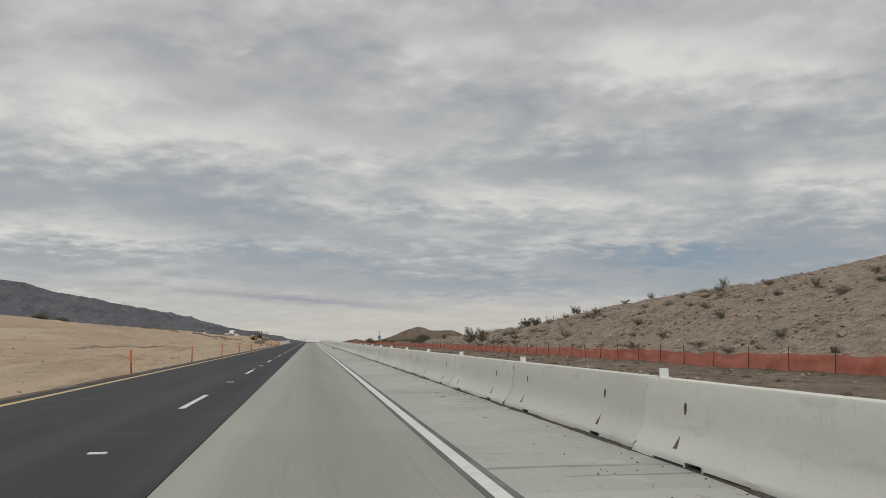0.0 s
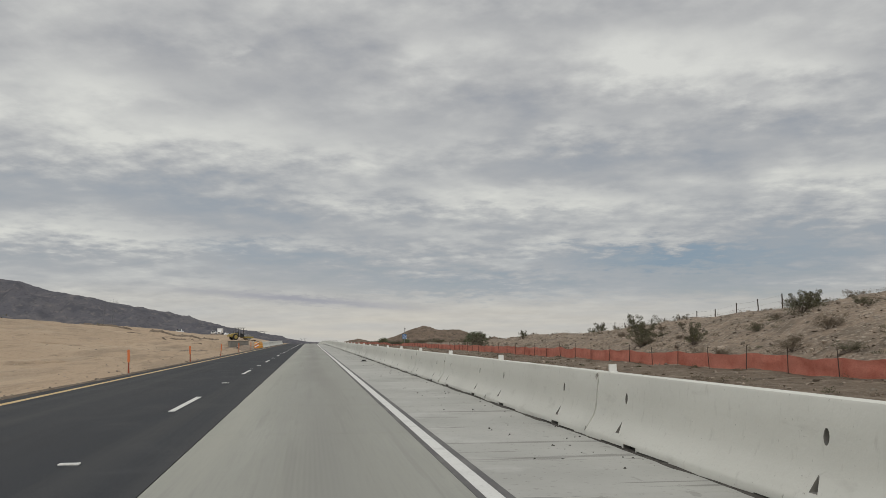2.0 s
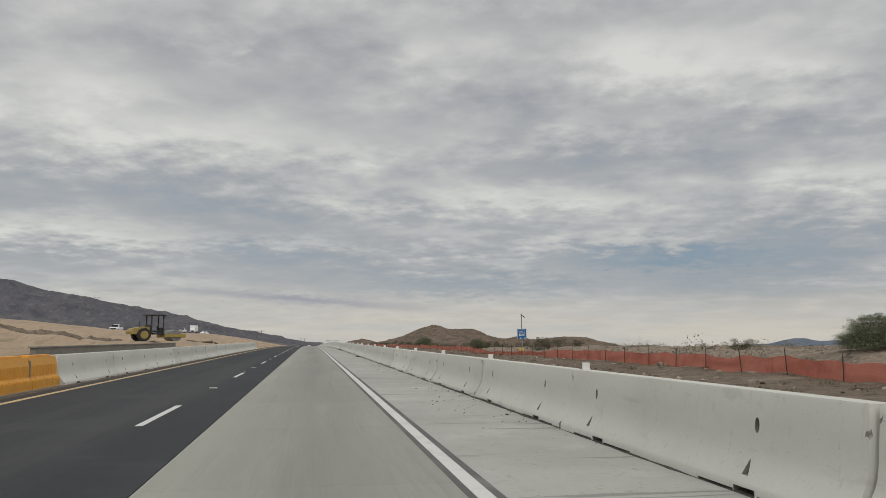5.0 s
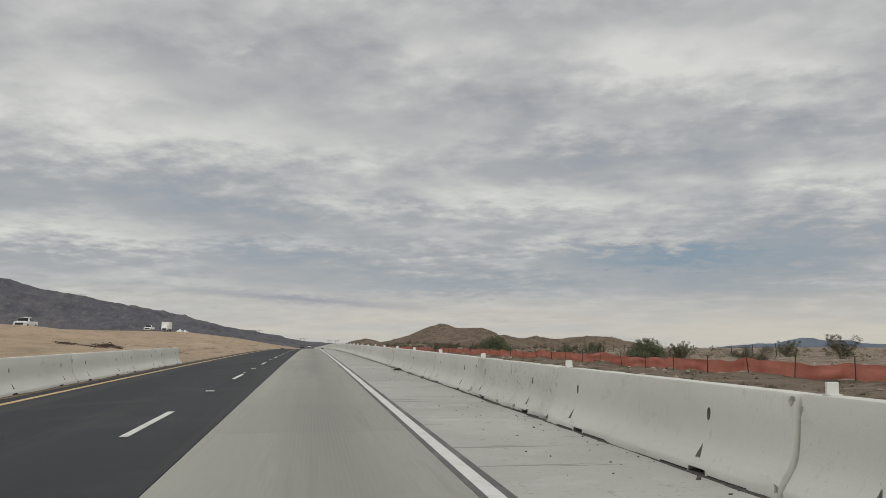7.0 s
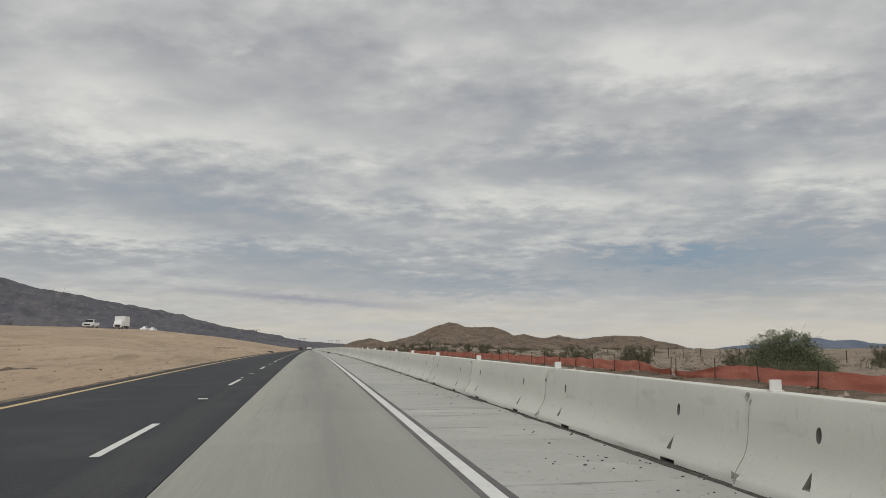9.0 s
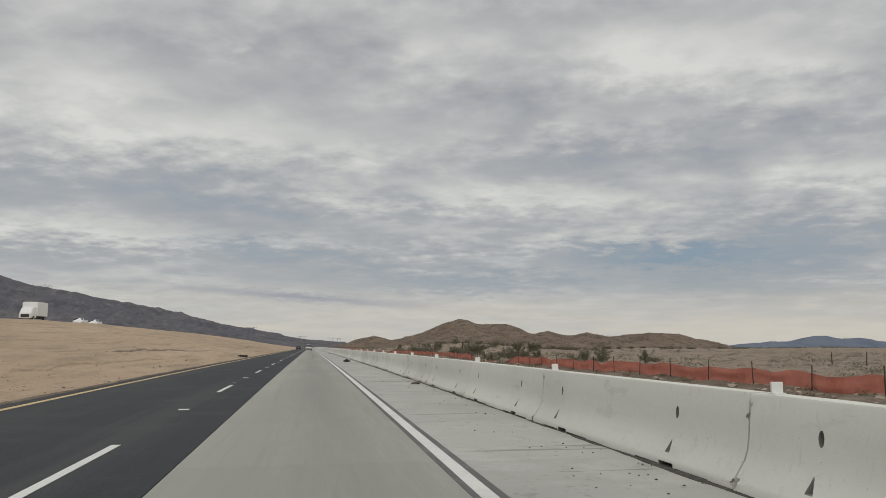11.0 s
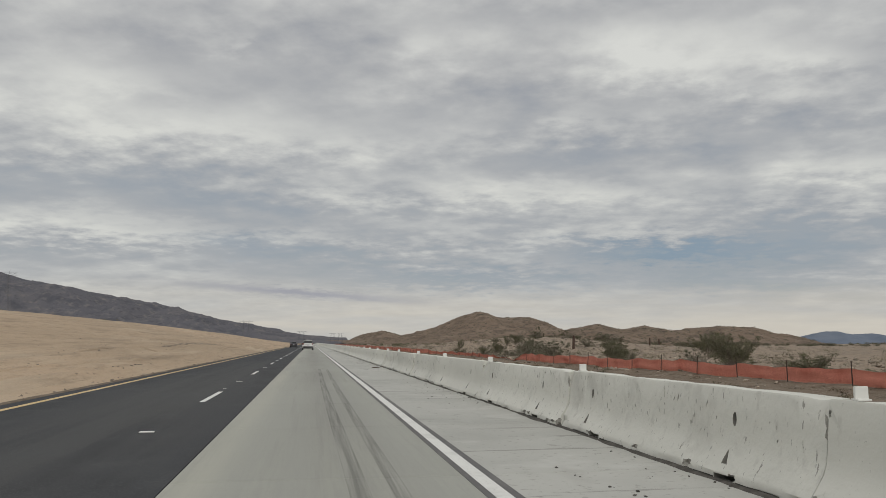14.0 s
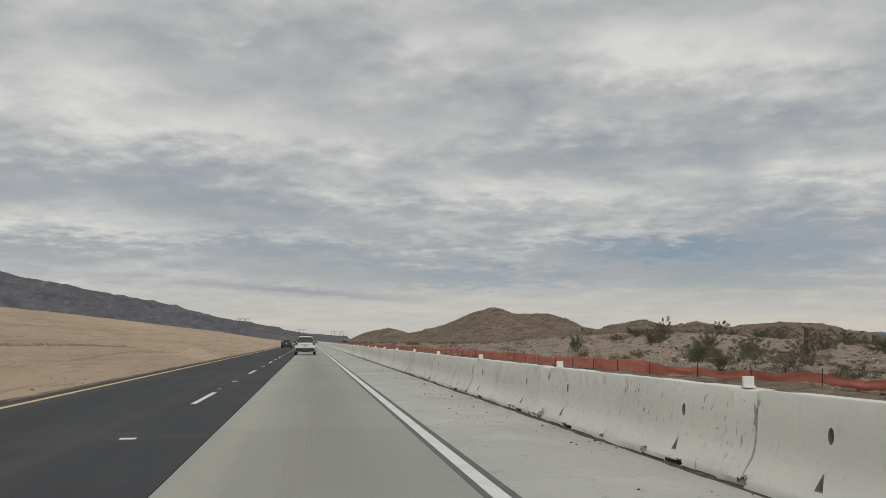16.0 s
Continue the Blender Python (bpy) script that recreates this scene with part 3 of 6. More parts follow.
HILLS = [(30, -10), (42, -5), (54, -1.2), (64, 0.5), (73, -1.5), (83, -4), (96, -1.5), (113, 3.2), (128, 10), (142, 15.5), (154, 19), (162, 17), (171, 13.6), (180, 12.8), (192, 13.6), (204, 13.8), (213, 11), (222, 6), (232, 3), (250, -2), (300, -11)]
ridge_land("desert_hill", HILLS, 1165, 120, -12, M["hill_rock"], 300, 110, 4.6, 34, "bare brown rocky desert hill dotted with scrub", 2.0)
LOW_HILLS = [(112, -9), (124, -5), (133, -2.2), (141, 1.2), (148, 3.4), (153, 4.1), (158, 2.9), (166, 1.4), (173, 1.8), (180, 3.2), (185, 2.0), (191, 0.2), (200, 1.0), (210, 1.8), (222, 3.0), (232, 2.9), (241, 2.2), (249, 0.6), (257, -1.8), (267, -4.4), (280, -9)]
ridge_land("scrub_hill", LOW_HILLS, 840, 62, -9.5, M["hill_rock"], 230, 70, 3.0, 24, "low brown rocky hill with dark scrub at its foot", 3.0)
PX = 2.807
RANGE = [(u * PX, 1.2 + (599.5 - r) * PX) for u, r in ((-1150, 470), (-900, 455), (-700, 468), (-549, 494), (-509, 499), (-459, 515), (-424, 522), (-384, 527), (-349, 537), (-299, 545), (-249, 555), (-219, 560), (-200, 567), (-174, 574), (-138, 580), (-105, 587), (-72, 593), (-55, 596), (-28, 601.5), (0, 606), (60, 609))]
ridge_land("mountain_range", RANGE, 4330, 560, -46, M["mountain"], 420, 84, 46, 250, "dark grey barren mountain range behind the plain", 5.0)
FAR = [(2050, -85), (2180, -52), (2240, -40), (2300, -37), (2400, -28), (2500, -26), (2540, -14), (2640, 3), (2740, -6), (2810, -16), (2862, -7), (2945, -20), (3050, -27), (3300, -40), (3700, -60), (4100, -85)]
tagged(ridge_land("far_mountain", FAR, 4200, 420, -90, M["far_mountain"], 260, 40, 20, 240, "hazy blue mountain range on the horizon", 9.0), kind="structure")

# ---- the road ----
ROAD_END = 1230.0


def strip(name, x0, x1, y0, y1, top, thick, mat, dy=8.0):
    bm = bmesh.new()
    n = max(1, int((y1 - y0) / dy))
    rows = []
    for j in range(n + 1):
        y = y0 + (y1 - y0) * j / n
        z = road_z(y) + top
        rows.append([bm.verts.new(p) for p in ((x0, y, z), (x1, y, z), (x1, y, z - thick), (x0, y, z - thick))])
    for a, b in zip(rows, rows[1:]):
        for k in range(4):
            bm.faces.new((a[k], a[(k + 1) % 4], b[(k + 1) % 4], b[k]))
    bm.faces.new(rows[0])
    bm.faces.new(rows[-1][::-1])
    bmesh.ops.recalc_face_normals(bm, faces=bm.faces[:])
    return obj(name, bm, mat)


def on_road(x, y, dz=0.0):
    """A pose on the road's surface that follows its fall."""
    slope = math.degrees(math.atan((road_z(y + 2) - road_z(y - 2)) / 4))
    return pose(x, y, road_z(y) + dz, slope, 0, 0)


X_EDGE, X_WHITE, X_YELLOW, X_DASH, X_RAIL = -1.253, 1.55, -5.66, -2.25, 3.90
asphalt = strip("asphalt_lane", -6.10, X_EDGE - 0.006, -60, ROAD_END, 0.0, 0.25, M["asphalt"])
tagged(asphalt, "smooth dark new asphalt passing lane", "road", kind="structure")
lane = strip("concrete_lane", X_EDGE, 1.672, -60, ROAD_END, -0.02, 0.22, M["black_paint"])
tagged(lane, "pale grooved concrete driving lane with worn joints", "road", kind="structure")
shoulder = strip("concrete_shoulder", 1.672, 4.75, -60, ROAD_END, -0.024, 0.22, M["black_paint"])
tagged(shoulder, "pale stained concrete shoulder littered with grit", "road", kind="structure")
edge_line = strip("yellow_edge_line", X_YELLOW - 0.075, X_YELLOW + 0.075, -60, ROAD_END, 0.004, 0.003, M["yellow_paint"])
tagged(edge_line, "worn yellow painted edge line", "road marking", kind="structure")
for x0, x1, mat, h, nm in ((1.385, 1.45, "black_paint", 0.0042, "dark_line_border"), (1.595, 1.678, "black_paint", 0.0042, "dark_line_border"), (1.45, 1.595, "white_paint", 0.006, "white_edge_line")):
    ln = strip(nm, x0, x1, -60, ROAD_END, h, 0.0035, M[mat])
    tagged(ln, "white painted edge line between lanes and shoulder" if mat == "white_paint" else "dark scraped border beside the edge line", "road marking", kind="structure")


# ---- concrete barrier rails ----
RAIL = 6.1
RAIL_OUT = [(-0.305, 0.0), (-0.305, 0.07), (-0.288, 0.095), (-0.235, 0.17), (-0.182, 0.25), (-0.152, 0.33), (-0.136, 0.43), (-0.124, 0.56), (-0.108, 0.79), (-0.095, 0.813), (0.095, 0.813), (0.108, 0.79), (0.124, 0.56), (0.136, 0.43), (0.152, 0.33), (0.182, 0.25), (0.235, 0.17), (0.288, 0.095), (0.305, 0.07), (0.305, 0.0)]
SLOTS = (1.34, 5.08)


def rail_mesh(name, damage, seed):
    """One precast rail along y, from 0 to its length, with stake slots and drain notches cut into it."""
    rng = random.Random(seed)
    length = RAIL - 0.045
    bm = bmesh.new()
    n = 34
    rings = []
    for j in range(n + 1):
        y = length * j / n
        end = min(y, length - y)
        ring = []
        for x, z in RAIL_OUT:
            w = damage * (0.25 + 1.5 * (end < 0.25) * (z > 0.6 or z < 0.12) + 0.9 * (z < 0.1) + 0.5 * (z > 0.78))
            k = max(0.0, noise.noise(Vector((x * 9 + seed, y * 2.3, z * 7))) + 0.1) * w * 0.026 + rng.random() * w * 0.004
            nx = x - math.copysign(k, x)
            ring.append(bm.verts.new((nx, y + (0.4 * k if y == 0 else -0.4 * k if y == length else 0), max(0.0, z - (k * 0.5 if z > 0.7 else 0)))))
        rings.append(ring)
    for a, b in zip(rings, rings[1:]):
        for k in range(len(RAIL_OUT)):
            q = (k + 1) % len(RAIL_OUT)
            bm.faces.new((a[k], b[k], b[q], a[q]))
    bm.faces.new(rings[0])
    bm.faces.new(rings[-1][::-1])
    bmesh.ops.recalc_face_normals(bm, faces=bm.faces[:])
    body = obj("tmp_body", bm, M["rail_scarred"] if damage > 1 else M["rail"])
    cb = bmesh.new()
    for s in (-1, 1):
        for y in SLOTS:
            got = bmesh.ops.create_cone(cb, segments=10, radius1=1, radius2=1, depth=0.16, cap_ends=True)["verts"]
            bmesh.ops.transform(cb, matrix=Matrix.Translation((s * 0.13, y, 0.535)) @ Matrix.Rotation(radians(90), 4, "Y") @ Matrix.Diagonal((0.064, 0.036, 1, 1)), verts=got)
            tri = [cb.verts.new((s * (0.30 if i < 3 else 0.178), y + dy, z)) for i, (dy, z) in enumerate(((-0.05, 0.14), (0.05, 0.14), (0.042, 0.28), (-0.05, 0.14), (0.05, 0.14), (0.042, 0.28)))]
            for f in ((0, 1, 2), (5, 4, 3), (0, 3, 4, 1), (1, 4, 5, 2), (2, 5, 3, 0)):
                cb.faces.new([tri[i] for i in f])
    for y, w, h in ((1.75, 0.30, 0.022), (1.28, 0.16, 0.055), (0.75, 0.33, 0.02), (4.0, 0.40, 0.022), (4.6, 0.17, 0.055), (5.15, 0.34, 0.022)):
        add_box(cb, (-0.5, y - w, -0.1), (0.5, y + w, h))
    # broken corners at the joints and gouges in the face
    hits = []
    if damage > 0.1:
        big = min(1.0, 0.3 + damage)
        for e in (0.0, length):
            for s in (-1, 1):
                hits.append((s * 0.115, e, rng.uniform(0.60, 0.81), 0.035 * big, rng.uniform(0.03, 0.08) * big, rng.uniform(0.04, 0.10) * big))
                hits.append((s * 0.30, e, rng.uniform(0.03, 0.14), 0.06 * big, rng.uniform(0.05, 0.12) * big, rng.uniform(0.04, 0.10) * big))
    if damage > 1:
        for i in range(38):
            z = rng.uniform(0.34, 0.76)
            y = rng.uniform(0.2, length - 0.2)
            hits.append((-0.108 - (0.79 - z) / 0.39 * 0.026, y, z, 0.010, rng.uniform(0.004, 0.012), rng.uniform(0.012, 0.05)))
        for i in range(4):
            hits.append((-0.30, rng.uniform(0.2, length - 0.2), rng.uniform(0.03, 0.09), 0.035, rng.uniform(0.04, 0.14), rng.uniform(0.02, 0.045)))
    slots = len(cb.faces)
    for x, y, z, a, b, c in hits:
        got = bmesh.ops.create_icosphere(cb, subdivisions=2, radius=1.0)["verts"]
        for v in got:
            k = 1 + 1.2 * noise.noise(v.co * 3.4 + Vector((y * 3, z * 9, seed)))
            v.co = Vector((x + v.co.x * a * k, y + v.co.y * b * k + 0.6 * (v.co.z * c) * math.sin(y * 9), z + v.co.z * c * k))
    for i, f in enumerate(cb.faces):
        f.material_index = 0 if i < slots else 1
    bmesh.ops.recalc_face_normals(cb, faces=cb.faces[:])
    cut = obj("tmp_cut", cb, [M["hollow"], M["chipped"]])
    md = body.modifiers.new("cut", "BOOLEAN")
    md.operation, md.object, md.solver, md.use_self = "DIFFERENCE", cut, "EXACT", True
    md.material_mode = "TRANSFER"
    dg = bpy.context.evaluated_depsgraph_get()
    me = bpy.data.meshes.new_from_object(body.evaluated_get(dg))
    me.name = name
    me.shade_smooth()
    me.set_sharp_from_angle(angle=radians(38))
    for o in (body, cut):
        d = o.data
        bpy.data.objects.remove(o)
        bpy.data.meshes.remove(d)
    return me


RAIL_MESHES = [rail_mesh("rail_sound", 0.12, 1), rail_mesh("rail_worn", 0.45, 2), rail_mesh("rail_worn", 0.6, 5), rail_mesh("rail_battered", 1.3, 3), rail_mesh("rail_battered", 1.5, 7)]
bm = box((-0.053, -0.012, 0.0), (0.053, 0.012, 0.10), 0.006)
add_box(bm, (-0.053, -0.045, -0.002), (0.053, 0.045, 0.012), 0.003)
MARKER_MESH = obj("tmp_marker", bm, M["marker"]).data
PIN_MESH = obj("tmp_pin", tube((0, 0, 0.06), (0, 0, 0.80), 0.016, 0.016, 8), M["steel_post"]).data
for o in [o for o in scene.objects if o.name.startswith("tmp_")]:
    bpy.data.objects.remove(o)


def barrier_rail(x, y, me, label, group, marker, turn=0.0):
    ob = thing("barrier_rail", on_road(x, y + RAIL / 2) @ pose(0, 0, 0, 0, 0, turn), label=label, category="concrete barrier", group=group)
    share("rail_body", me, ob, pose(0, -RAIL / 2, 0))
    share("connection_pin", PIN_MESH, ob, pose(0, RAIL / 2 - 0.017, 0))
    for at in marker:
        share("marker", MARKER_MESH, ob, pose(0.0, at, 0.813, 0, random.uniform(-1, 1), random.uniform(-4, 4)))["label"] = "small white marker plate"
    return ob


BATTERED = ((114, 118), (134, 142), (222, 227), (371, 402), (430, 441), (448, 468), (491, 512))
for k in range(-1, int(1010 / RAIL)):
    y = k * (RAIL - 0.0025) - 3.785 + 0.35 - RAIL - 0.28 * step(430, 490, k * RAIL)
    hit = any(a < y + 3 < b for a, b in BATTERED)
    me = RAIL_MESHES[3 + k % 2] if hit else RAIL_MESHES[1 + k % 2] if k % 3 or y > 340 else RAIL_MESHES[0]
    late = any(abs(y + RAIL - a) < 3 for a in (460, 490))
    marker = [] if 396 < y < 401 or late else [RAIL / 2 - 0.27]
    if any(abs(y - a) < 3 for a in (460, 490)):
        marker.append(0.3 - RAIL / 2)
    barrier_rail(X_RAIL + random.uniform(-0.02, 0.02), y, me, "white painted concrete barrier rail with chipped, scraped toe" if hit else "white painted precast concrete barrier rail beside the shoulder",
                 "barrier along the shoulder", marker, random.uniform(-0.25, 0.25))
for k in range(13):
    barrier_rail(-6.55, 173.0 + k * RAIL, RAIL_MESHES[k % 3], "white precast concrete barrier rail beside the sandy median", "barrier along the median", [], random.uniform(-0.2, 0.2))


# ---- orange safety fence ----
SAGS = ((206, 224, 0.32), (298, 302, 0.25), (388, 400.3, 0.03), (481, 488, 0.10), (488, 512, 0.30), (150, 160, 0.62), (560, 566, 0.5))


def net_rise(y):
    return blend(y, ((0, 0.68), (150, 0.64), (200, 0.58), (228, 0.50), (262, 0.48), (400, 0.48), (520, 0.50), (600, 0.55)))


def net_height(y):
    h = net_rise(y) + 0.05 * noise.noise(Vector((y * 0.6, 2, 0)))
    for a, b, s in SAGS:
        k = step(a - 2.5, a + 1, y) * (1 - step(b - 1, b + 2.5, y))
        h = h * (1 - k) + s * k
    return h


def post_mesh():
    bm = bmesh.new()
    add_box(bm, (-0.022, -0.004, -0.3), (0.022, 0.004, 1.10))
    add_box(bm, (-0.004, 0.004, -0.3), (0.004, 0.034, 1.10))
    for i in range(8):
        add_box(bm, (-0.008, -0.010, 0.15 + i * 0.11), (0.008, -0.004, 0.17 + i * 0.11))
    me = bpy.data.meshes.new("post")
    bm.to_mesh(me)
    bm.free()
    me.materials.append(M["steel_post"])
    return me


POST = post_mesh()


def safety_fence(y0, y1, dy=2.92):
    ob = thing("safety_fence", label="orange plastic safety netting tied to steel stakes", category="fence", group="orange fence behind the barrier")
    bm = bmesh.new()
    prev = None
    n = int((y1 - y0) / 0.365)
    for j in range(n + 1):
        y = y0 + (y1 - y0) * j / n
        x = blend(y, FENCE_X) + 0.10 * noise.noise(Vector((y * 0.9, 5, 0)))
        bay = abs(math.sin(math.pi * (y - y0) / dy))
        g = ground_z(x, y) + 0.03
        h = net_height(y) - 0.05 * bay
        col = []
        for k in range(6):
            t = k / 5
            bow = 0.10 * bay * math.sin(math.pi * t) * noise.noise(Vector((y * 0.5, t * 2, 3))) + 0.03 * noise.noise(Vector((y * 3, t * 5, 1)))
            lean = 0.25 * max(0.0, 0.5 - h) * t
            col.append(bm.verts.new((x + bow - lean, y, g + h * t)))
        if prev:
            for a, b, c, d in zip(prev, prev[1:], col[1:], col):
                bm.faces.new((a, b, c, d))
        prev = col
    part("netting", bm, M["netting"], ob, smooth=True)
    y = y0
    while y <= y1:
        x = blend(y, FENCE_X) - 0.09
        share("stake", POST, ob, pose(x, y, ground_z(x, y), random.uniform(-5, 5), random.uniform(-4, 4), random.uniform(-40, 40)) @ Matrix.Diagonal((0.75, 0.75, min(1.0, net_rise(y) * (1.5 if y < 470 else 0.95) / 1.1), 1)))
        y += dy + random.uniform(-0.15, 0.15)
    return ob


for a, b in ((6, 150), (150.2, 300), (300.2, 393), (393.2, 484), (484.2, 640), (640.2, 880)):
    safety_fence(a, b)


# ---- more surfaces ----
M.update({
    "car_white": material("white_car_paint", (0.78, 0.78, 0.77), 0.25, spots=[(2.0, 0.55, 0.75, (0.66, 0.65, 0.62), 0.5)], spec=0.5),
    "car_dark": material("dark_grey_car_paint", (0.045, 0.046, 0.052), 0.28, spots=[(2.0, 0.5, 0.75, (0.075, 0.073, 0.07), 0.5)], spec=0.6),
    "glass": material("dark_tinted_glass", (0.014, 0.016, 0.018), 0.22, spec=0.35),
    "black_plastic": material("black_plastic", (0.035, 0.035, 0.036), 0.6, spots=[(20, 0.5, 0.7, (0.06, 0.06, 0.06), 0.5)]),
    "rubber": material("tyre_rubber", (0.028, 0.027, 0.026), 0.85, spots=[(12, 0.5, 0.7, (0.07, 0.062, 0.052), 0.6)], bump=[(40, 0.3)]),
    "alloy": material("alloy_rim", (0.45, 0.45, 0.46), 0.35, 0.9),
    "red_lens": material("red_lens", (0.16, 0.014, 0.013), 0.3),
    "clear_lens": material("clear_lens", (0.6, 0.6, 0.6), 0.15),
    "plate_white": material("plate_white", (0.7, 0.7, 0.7), 0.5),
    "plate_ink": material("plate_ink", (0.05, 0.06, 0.16), 0.6),
    "orange_plastic": material("orange_plastic", (0.66, 0.19, 0.06), 0.6, spots=[(6, 0.5, 0.72, (0.62, 0.17, 0.06), 0.6)]),
    "worn_orange": material("scuffed_orange_plastic", (0.34, 0.075, 0.035), 0.75, spots=[(9, 0.45, 0.7, (0.10, 0.055, 0.04), 0.8)]),
    "cushion": material("yellow_plastic_cushion", (0.78, 0.37, 0.045), 0.55, spots=[(1.5, 0.5, 0.7, (0.62, 0.30, 0.06), 0.6), (14, 0.6, 0.72, (0.33, 0.2, 0.08), 0.5)], bump=[(12, 0.1)]),
    "machine_yellow": material("machine_yellow", (0.36, 0.27, 0.07), 0.5, spots=[(3, 0.45, 0.65, (0.27, 0.215, 0.10), 0.8)]),
    "steel": material("bare_steel", (0.33, 0.32, 0.31), 0.45, 0.8, spots=[(5, 0.5, 0.7, (0.2, 0.17, 0.14), 0.6)]),
    "galvanised": material("galvanised_steel", (0.32, 0.33, 0.34), 0.5, 0.5, spots=[(7, 0.5, 0.7, (0.22, 0.22, 0.22), 0.6)]),
    "lattice": material("lattice_steel", (0.17, 0.172, 0.182), 0.7, 0.2),
    "sign_blue": material("sign_blue", (0.012, 0.125, 0.33), 0.45, spots=[(3, 0.5, 0.75, (0.03, 0.16, 0.36), 0.6)]),
    "sign_white": material("sign_white", (0.75, 0.76, 0.78), 0.5),
    "box_yellow": material("callbox_yellow", (0.66, 0.46, 0.10), 0.5, spots=[(6, 0.5, 0.7, (0.5, 0.36, 0.12), 0.6)]),
    "old_concrete": material("grey_form_concrete", (0.27, 0.255, 0.225), 0.9, spots=[(0.8, 0.45, 0.65, (0.21, 0.195, 0.17), 0.8), (10, 0.55, 0.7, (0.34, 0.32, 0.28), 0.6)], bump=[(8, 0.25)]),
    "dark_wood": material("weathered_dark_wood", (0.085, 0.055, 0.042), 0.9, spots=[(9, 0.5, 0.7, (0.16, 0.115, 0.085), 0.7, (3, 3, 0.4))], bump=[(20, 0.4, (3, 3, 0.3))]),
    "scorched": material("shredded_tyre", (0.030, 0.028, 0.026), 0.9, spots=[(7, 0.5, 0.7, (0.10, 0.09, 0.075), 0.6)], bump=[(14, 0.7)]),
    "bark": material("grey_stem", (0.13, 0.105, 0.085), 0.9, spots=[(12, 0.5, 0.7, (0.2, 0.17, 0.14), 0.6)]),
    "creosote": material("creosote_leaf", (0.132, 0.127, 0.082), 0.75, spots=[(1.4, 0.45, 0.65, (0.115, 0.115, 0.05), 0.7)], island=0.45, spec=0.25),
    "verde": material("feathery_green_leaf", (0.142, 0.165, 0.098), 0.75, spots=[(1.1, 0.45, 0.65, (0.185, 0.205, 0.12), 0.7)], island=0.3, spec=0.25),
    "thicket": material("dark_olive_leaf", (0.150, 0.146, 0.104), 0.8, spots=[(1.2, 0.45, 0.65, (0.17, 0.16, 0.11), 0.7)], island=0.45, spec=0.2),
    "dry": material("dry_brush", (0.185, 0.150, 0.110), 0.9, spots=[(1.4, 0.45, 0.65, (0.125, 0.105, 0.075), 0.7)], island=0.35, spec=0.1),
    "sage": material("grey_green_brush", (0.125, 0.120, 0.078), 0.9, spots=[(1.4, 0.45, 0.65, (0.085, 0.085, 0.05), 0.7)], island=0.4, spec=0.1),
    "rock": material("desert_stone", (0.30, 0.25, 0.20), 0.92, spots=[(3, 0.45, 0.65, (0.25, 0.205, 0.16), 0.7), (12, 0.55, 0.7, (0.46, 0.40, 0.33), 0.6)], bump=[(9, 0.5)], island=0.5),
    "straw": material("tan_straw", (0.36, 0.285, 0.185), 0.9, spots=[(6, 0.45, 0.65, (0.24, 0.185, 0.12), 0.7)]),
    "tan_paint": material("tan_patch", (0.43, 0.31, 0.17), 0.8),
    "red_paint": material("red_spray_paint", (0.50, 0.12, 0.11), 0.8, spots=[(12, 0.45, 0.6, (0.55, 0.52, 0.48), 0.8)]),
})


def stain_material():
    """Rubber scuffed onto concrete: patchy, and see-through between the patches."""
    m = material("tyre_scuff", (0.115, 0.113, 0.105), 0.8)
    nt = m.node_tree
    N, L = nt.nodes.new, nt.links.new
    geo = N("ShaderNodeNewGeometry")
    mp = N("ShaderNodeMapping")
    mp.inputs["Scale"].default_value = (16, 0.22, 1)
    n = N("ShaderNodeTexNoise")
    n.inputs["Scale"].default_value, n.inputs["Detail"].default_value = 1.6, 5
    r = N("ShaderNodeMapRange")
    r.inputs["From Min"].default_value, r.inputs["From Max"].default_value = 0.34, 0.66
    r.inputs["To Max"].default_value = 0.28
    L(geo.outputs["Position"], mp.inputs["Vector"])
    L(mp.outputs[0], n.inputs["Vector"])
    L(n.outputs["Fac"], r.inputs["Value"])
    L(r.outputs[0], nt.nodes["Principled BSDF"].inputs["Alpha"])
    return m


M["scuff"] = stain_material()


# ---- lane paint and raised markers ----
DASH_PERIOD = 14.66
DASH_SHIFT = [(15, 0.2), (60, 0.4), (119, 0.9), (285, 1.0), (368, 1.2), (412, 1.4), (500, 1.7)]
dash_bm = box((-0.055, 0, 0), (0.055, 3.55, 0.004))
DASH = bpy.data.meshes.new("lane_dash")
dash_bm.to_mesh(DASH)
dash_bm.free()
DASH.materials.append(M["white_paint"])
mk = bmesh.new()
add_box(mk, (-0.10, -0.05, 0.0), (0.10, 0.05, 0.018), 0.008)
WHITE_DOT = bpy.data.meshes.new("raised_marker")
mk.to_mesh(WHITE_DOT)
mk.free()
WHITE_DOT.materials.append(M["white_paint"])
for k in range(-1, 70):
    y = 14.9 + k * DASH_PERIOD
    y += blend(y, DASH_SHIFT)
    share("lane_dash", DASH, asphalt, on_road(X_DASH, y, 0.003))
    share("raised_marker", WHITE_DOT, asphalt, on_road(X_DASH, y + 8.9, 0.001))
    if k % 2:
        share("raised_marker", WHITE_DOT, asphalt, on_road(X_DASH - 0.05, y + 5.0, 0.001) @ Matrix.Scale(0.45, 4))


